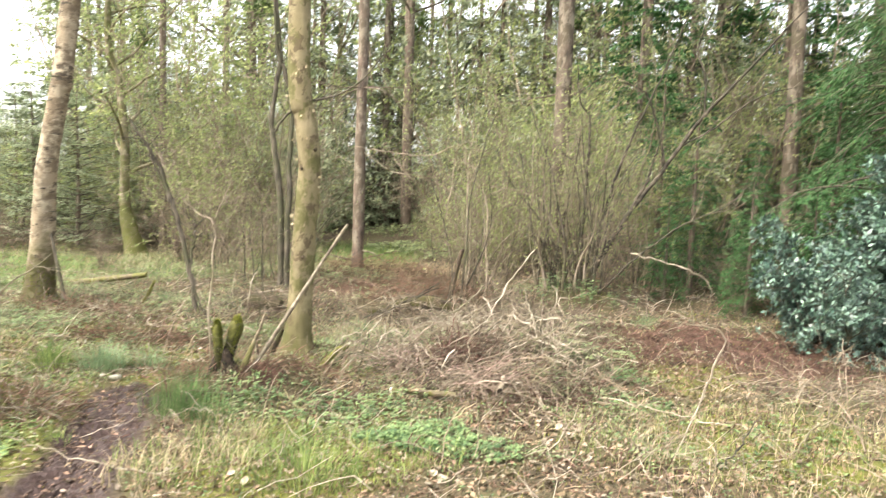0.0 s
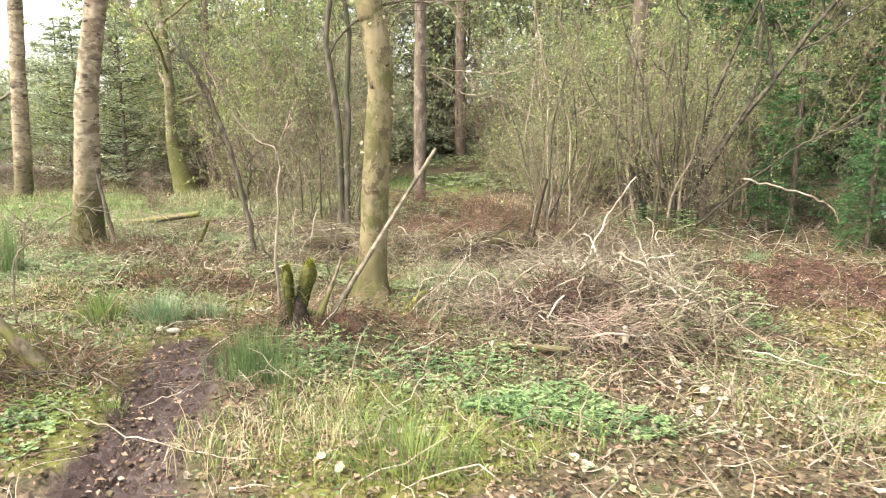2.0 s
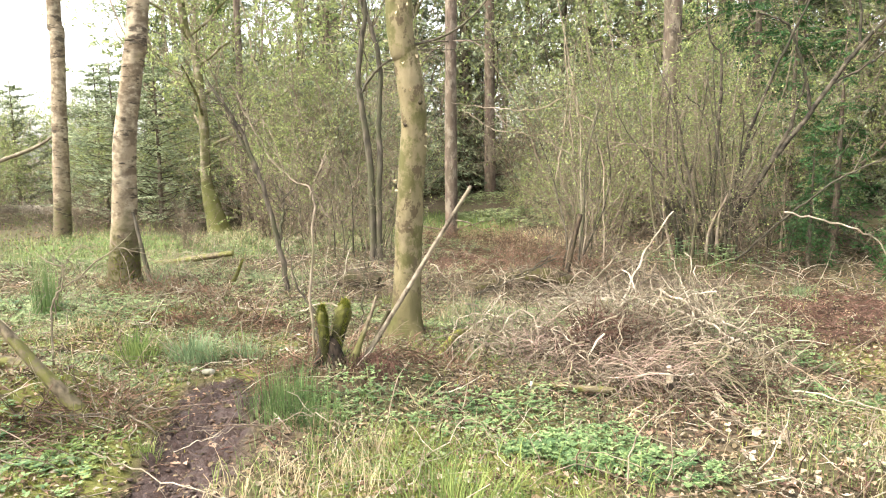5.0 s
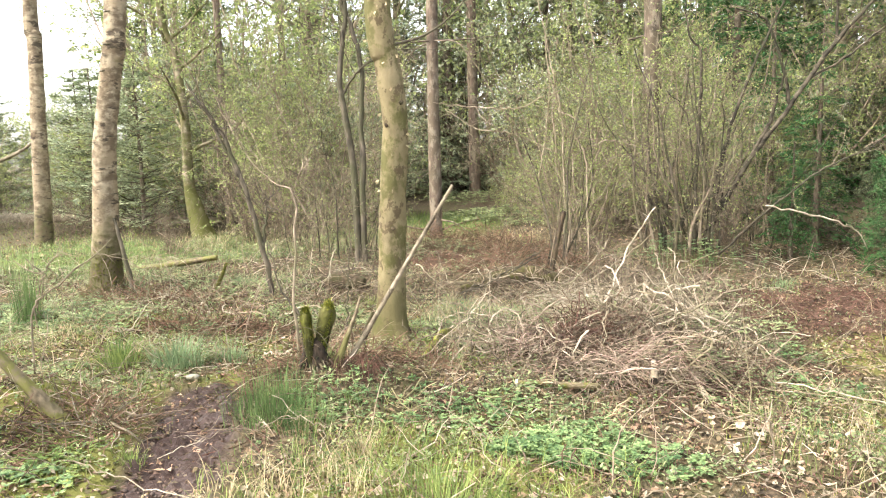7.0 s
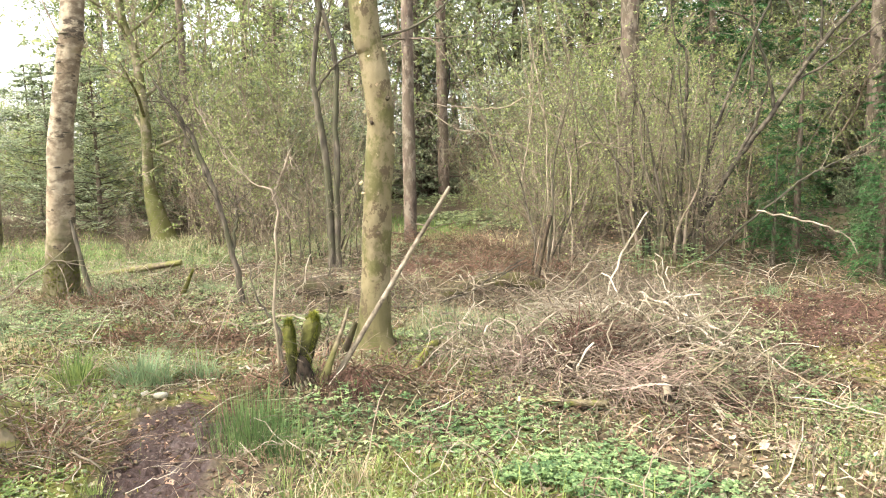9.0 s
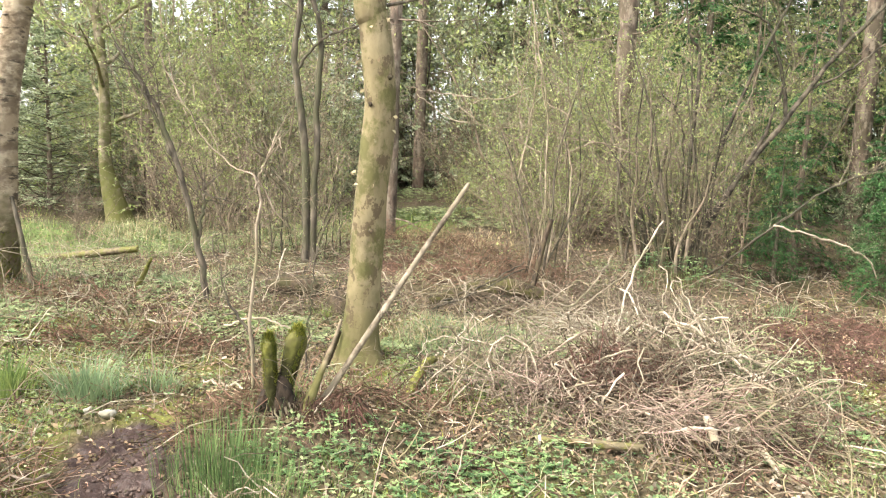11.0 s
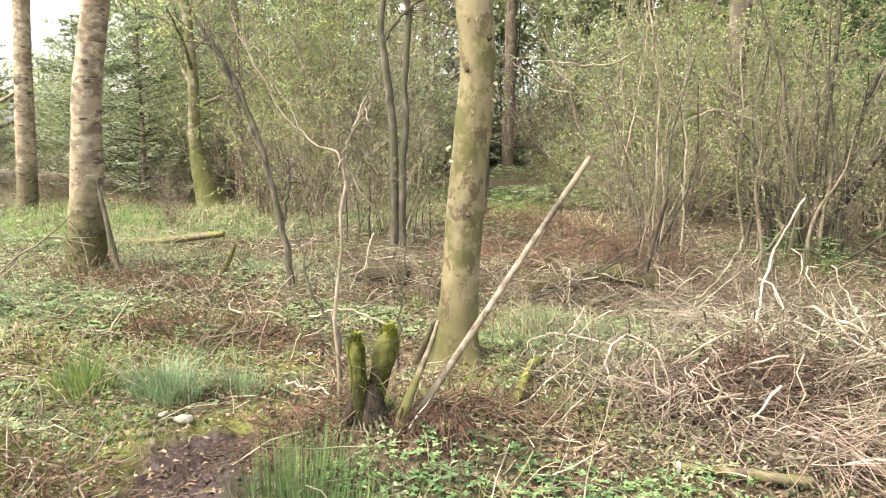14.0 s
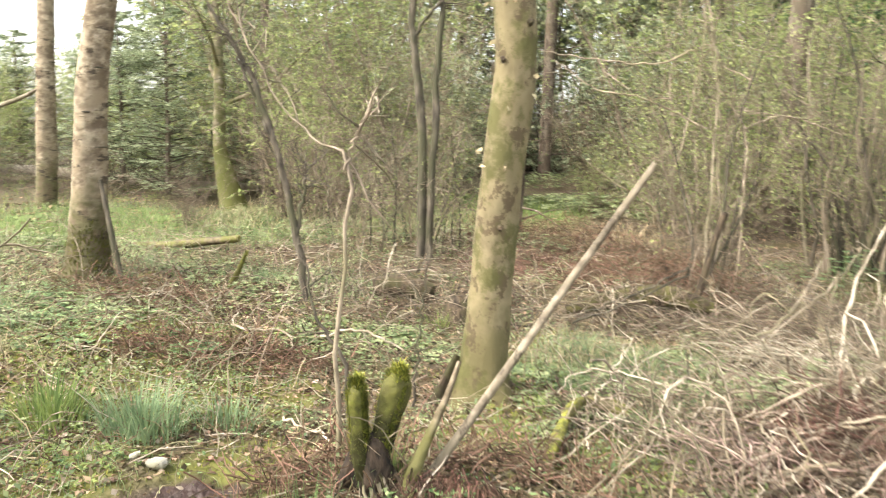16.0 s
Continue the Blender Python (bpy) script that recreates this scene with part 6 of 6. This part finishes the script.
s = Soup()
p = scatter(52000, -5.5, 3.4, 4.6, 11.5, clumpy(5.5, 31, -0.03))
leaves(s, p + np.array([0, 0, 0.02]) + np.abs(rng.normal(size=p.shape)) * np.array([0, 0, 0.02]), flatway(len(p), 0.5), rng.uniform(0.015, 0.04, len(p)), rng.uniform(0.01, 0.022, len(p)), fold=0.2, flat=0.8)
stuff("ground_cover", s, M_sage, "low pale green leaves in patches through the litter", "herbs")
s = Soup()
grass_patch(s, 4200, -4.8, 12.0, 2.8, 2.0, 0.16, 0.008, 1.2)
grass_patch(s, 3200, -2.4, 13.4, 2.2, 1.3, 0.22, 0.01, 1.2)
grass_patch(s, 1800, -4.2, 8.0, 1.4, 0.8, 0.15, 0.006, 1.3)
grass_patch(s, 1200, 0.75, 8.1, 0.7, 0.5, 0.15, 0.005, 1.4)
grass_patch(s, 300, -2.0, 6.1, 0.6, 0.3, 0.12, 0.005, 1.2)
grass_patch(s, 900, -2.4, 9.6, 1.2, 0.5, 0.16, 0.006, 1.3)
p = scatter(9000, -5, 3, 5.0, 10.5, clumpy(4.0, 37, -0.05))
blades(s, p, rng.normal(size=p.shape), rng.uniform(0.05, 0.15, len(p)), 0.005, 1.4)
stuff("matted_grass", s, M_sage, "pale grey-green matted grass between the trees", "grass")
s = Soup()
p = scatter(2600, -4.5, 3, 5.2, 10.5, clumpy(5.0, 41, -0.1))
q = grow(p + np.array([0, 0, 0.03]), flatway(len(p), 0.35), rng.uniform(0.06, 0.25, len(p)), 5, 0.35)
q[:, :, 2] = np.maximum(q[:, :, 2], hgt(q[:, :, 0], q[:, :, 1]) + 0.012)
tubes(s, q, np.full((len(q), 5), 0.0026) * rng.uniform(0.5, 1.5, (len(q), 1)), 3)
stuff("dry_grass", s, M_straw, "short bleached stalks lying on the litter", "grass")
s = Soup()
p = scatter(13000, -5, 4.5, 4.6, 10.5, clumpy(4.5, 33, 0.05))
q = grow(p + np.array([0, 0, 0.015]), flatway(len(p), 0.35), rng.uniform(0.05, 0.16, len(p)), 4, 0.3)
tubes(s, q, np.full((len(q), 4), 0.0035), 3)
stuff("bracken_litter", s, M_humus, "dark rotted bracken in patches on the ground", "bracken")
# heaps of red-brown bracken in the brush and behind the tree
# darker bracken inside the brush and under the log paints the hollows' shade
for lab, cx, cy, rx, ry, h, k in (("red-brown bracken in the brush, darkened for the shaded hollow", 1.45, 6.55, 0.35, 0.3, 0.24, 480), ("low red-brown bracken heap among the brush", 2.2, 6.2, 0.6, 0.4, 0.12, 500), ("red-brown bracken below the hazel", 1.2, 9.9, 0.9, 0.5, 0.35, 1500), ("red-brown bracken beside the stump", -0.05, 6.35, 0.7, 0.3, 0.06, 700), ("red-brown bracken round the stump", -0.6, 6.0, 0.35, 0.25, 0.07, 500), ("red-brown bracken between the trees", -1.7, 7.7, 0.8, 0.3, 0.08, 900), ("dark rotted bracken in the hollow under the mossy log", -1.85, 4.95, 0.18, 0.15, 0.11, 110), ("brown bracken beside the muddy path", -1.5, 5.3, 0.3, 0.35, 0.06, 300), ("dark bracken collapsed over the brush", 1.75, 6.95, 0.5, 0.35, 0.2, 450), ("tan dead bracken standing between the far trees", 0.2, 12.5, 1.3, 0.7, 0.35, 1500), ("red-brown bracken under the birch", -2.9, 8.7, 0.8, 0.3, 0.1, 700)):
    s = Soup()
    a, qd = rng.uniform(0, 6.28, k), np.sqrt(rng.random(k))
    x, y = cx + np.cos(a) * qd * rx, cy + np.sin(a) * qd * ry
    p = np.stack([x, y, hgt(x, y) + 0.01 + h * (1 - qd ** 2) * rng.random(k)], 1)
    q = grow(p, flatway(k, 0.5), rng.uniform(0.08, 0.3, k), 5, 0.3, -0.05)
    q[:, :, 2] = np.maximum(q[:, :, 2], hgt(q[:, :, 0], q[:, :, 1]) + 0.004)
    tubes(s, q, np.full((k, 5), 0.0024) * rng.uniform(0.5, 1.6, (k, 1)), 3)
    stuff("bracken_heap", s, M_humus if h < 0.3 and h > 0.1 else M_bracken, lab, "bracken")
# moss cushions
s = Soup()
p = scatter(110000, -4.5, 5, 3.6, 10.5, lambda x, y: np.clip(moss_zone(x, y) ** 1.2 + 0.35 * (wavy(x, y, 3.1, 18) > 0.1), 0, 1) * (wavy(x, y, 9, 8) > -0.05) * off_mud(x, y))
blades(s, p, rng.normal(size=p.shape), rng.uniform(0.012, 0.035, len(p)), 0.006, 0.9, n=3)
stuff("moss", s, M_moss, "yellow-green moss cushions on the ground", "moss")

# pale dry leaves, one by one
def dead_leaf_mesh():
    s = Soup()
    L, W, c = rng.uniform(0.07, 0.12), rng.uniform(0.045, 0.075), rng.uniform(0.5, 1.6)
    u, v = np.meshgrid(np.linspace(0, 1, 6), np.linspace(-1, 1, 4))
    half = W / 2 * np.sin(math.pi * np.clip(u * 0.92 + 0.05, 0, 1)) ** 0.8 * (1 + 0.15 * np.sin(u * 19))
    x, y = (u - 0.5) * L, v * half
    z = 0.02 * c * (u - 0.5) ** 2 * 4 + np.abs(v) * half * 0.35 * c + rng.normal(size=u.shape) * 0.002
    i = (np.arange(3)[:, None] * 6 + np.arange(5)).ravel()
    s.add(np.stack([x, y, z], -1).reshape(-1, 3), np.stack([i, i + 1, i + 7, i + 6], -1))
    return s.mesh("dead_leaf", M_paleleaf)


LEAVES = [dead_leaf_mesh() for i in range(8)]
for cx, cy, rx, ry, k in ((2.2, 5.35, 0.6, 0.4, 66), (2.4, 4.8, 0.8, 0.3, 36), (0.3, 4.5, 0.6, 0.35, 20), (1.2, 4.3, 0.7, 0.25, 16), (-0.3, 4.5, 0.6, 0.4, 12), (0.6, 5.4, 0.6, 0.3, 16), (3.4, 4.5, 0.6, 0.4, 20), (-1.6, 6.6, 0.8, 0.7, 12)):
    for i in range(k):
        a, q = rng.uniform(0, 6.28), rng.normal() * 0.6
        x, y = cx + math.cos(a) * q * rx * 1.4, cy + math.sin(a) * q * ry * 1.4
        ob = tagged(new("dead_leaf", LEAVES[rng.integers(8)]), "pale curled dead leaf on the litter", "leaf", "pale dead leaves")
        ob.matrix_world = pose(x, y, float(hgt(x, y)) + 0.02, rng.normal() * 18, rng.normal() * 18, rng.uniform(0, 360)) @ Matrix.Diagonal((*(rng.uniform(0.35, 0.72),) * 3, 1))
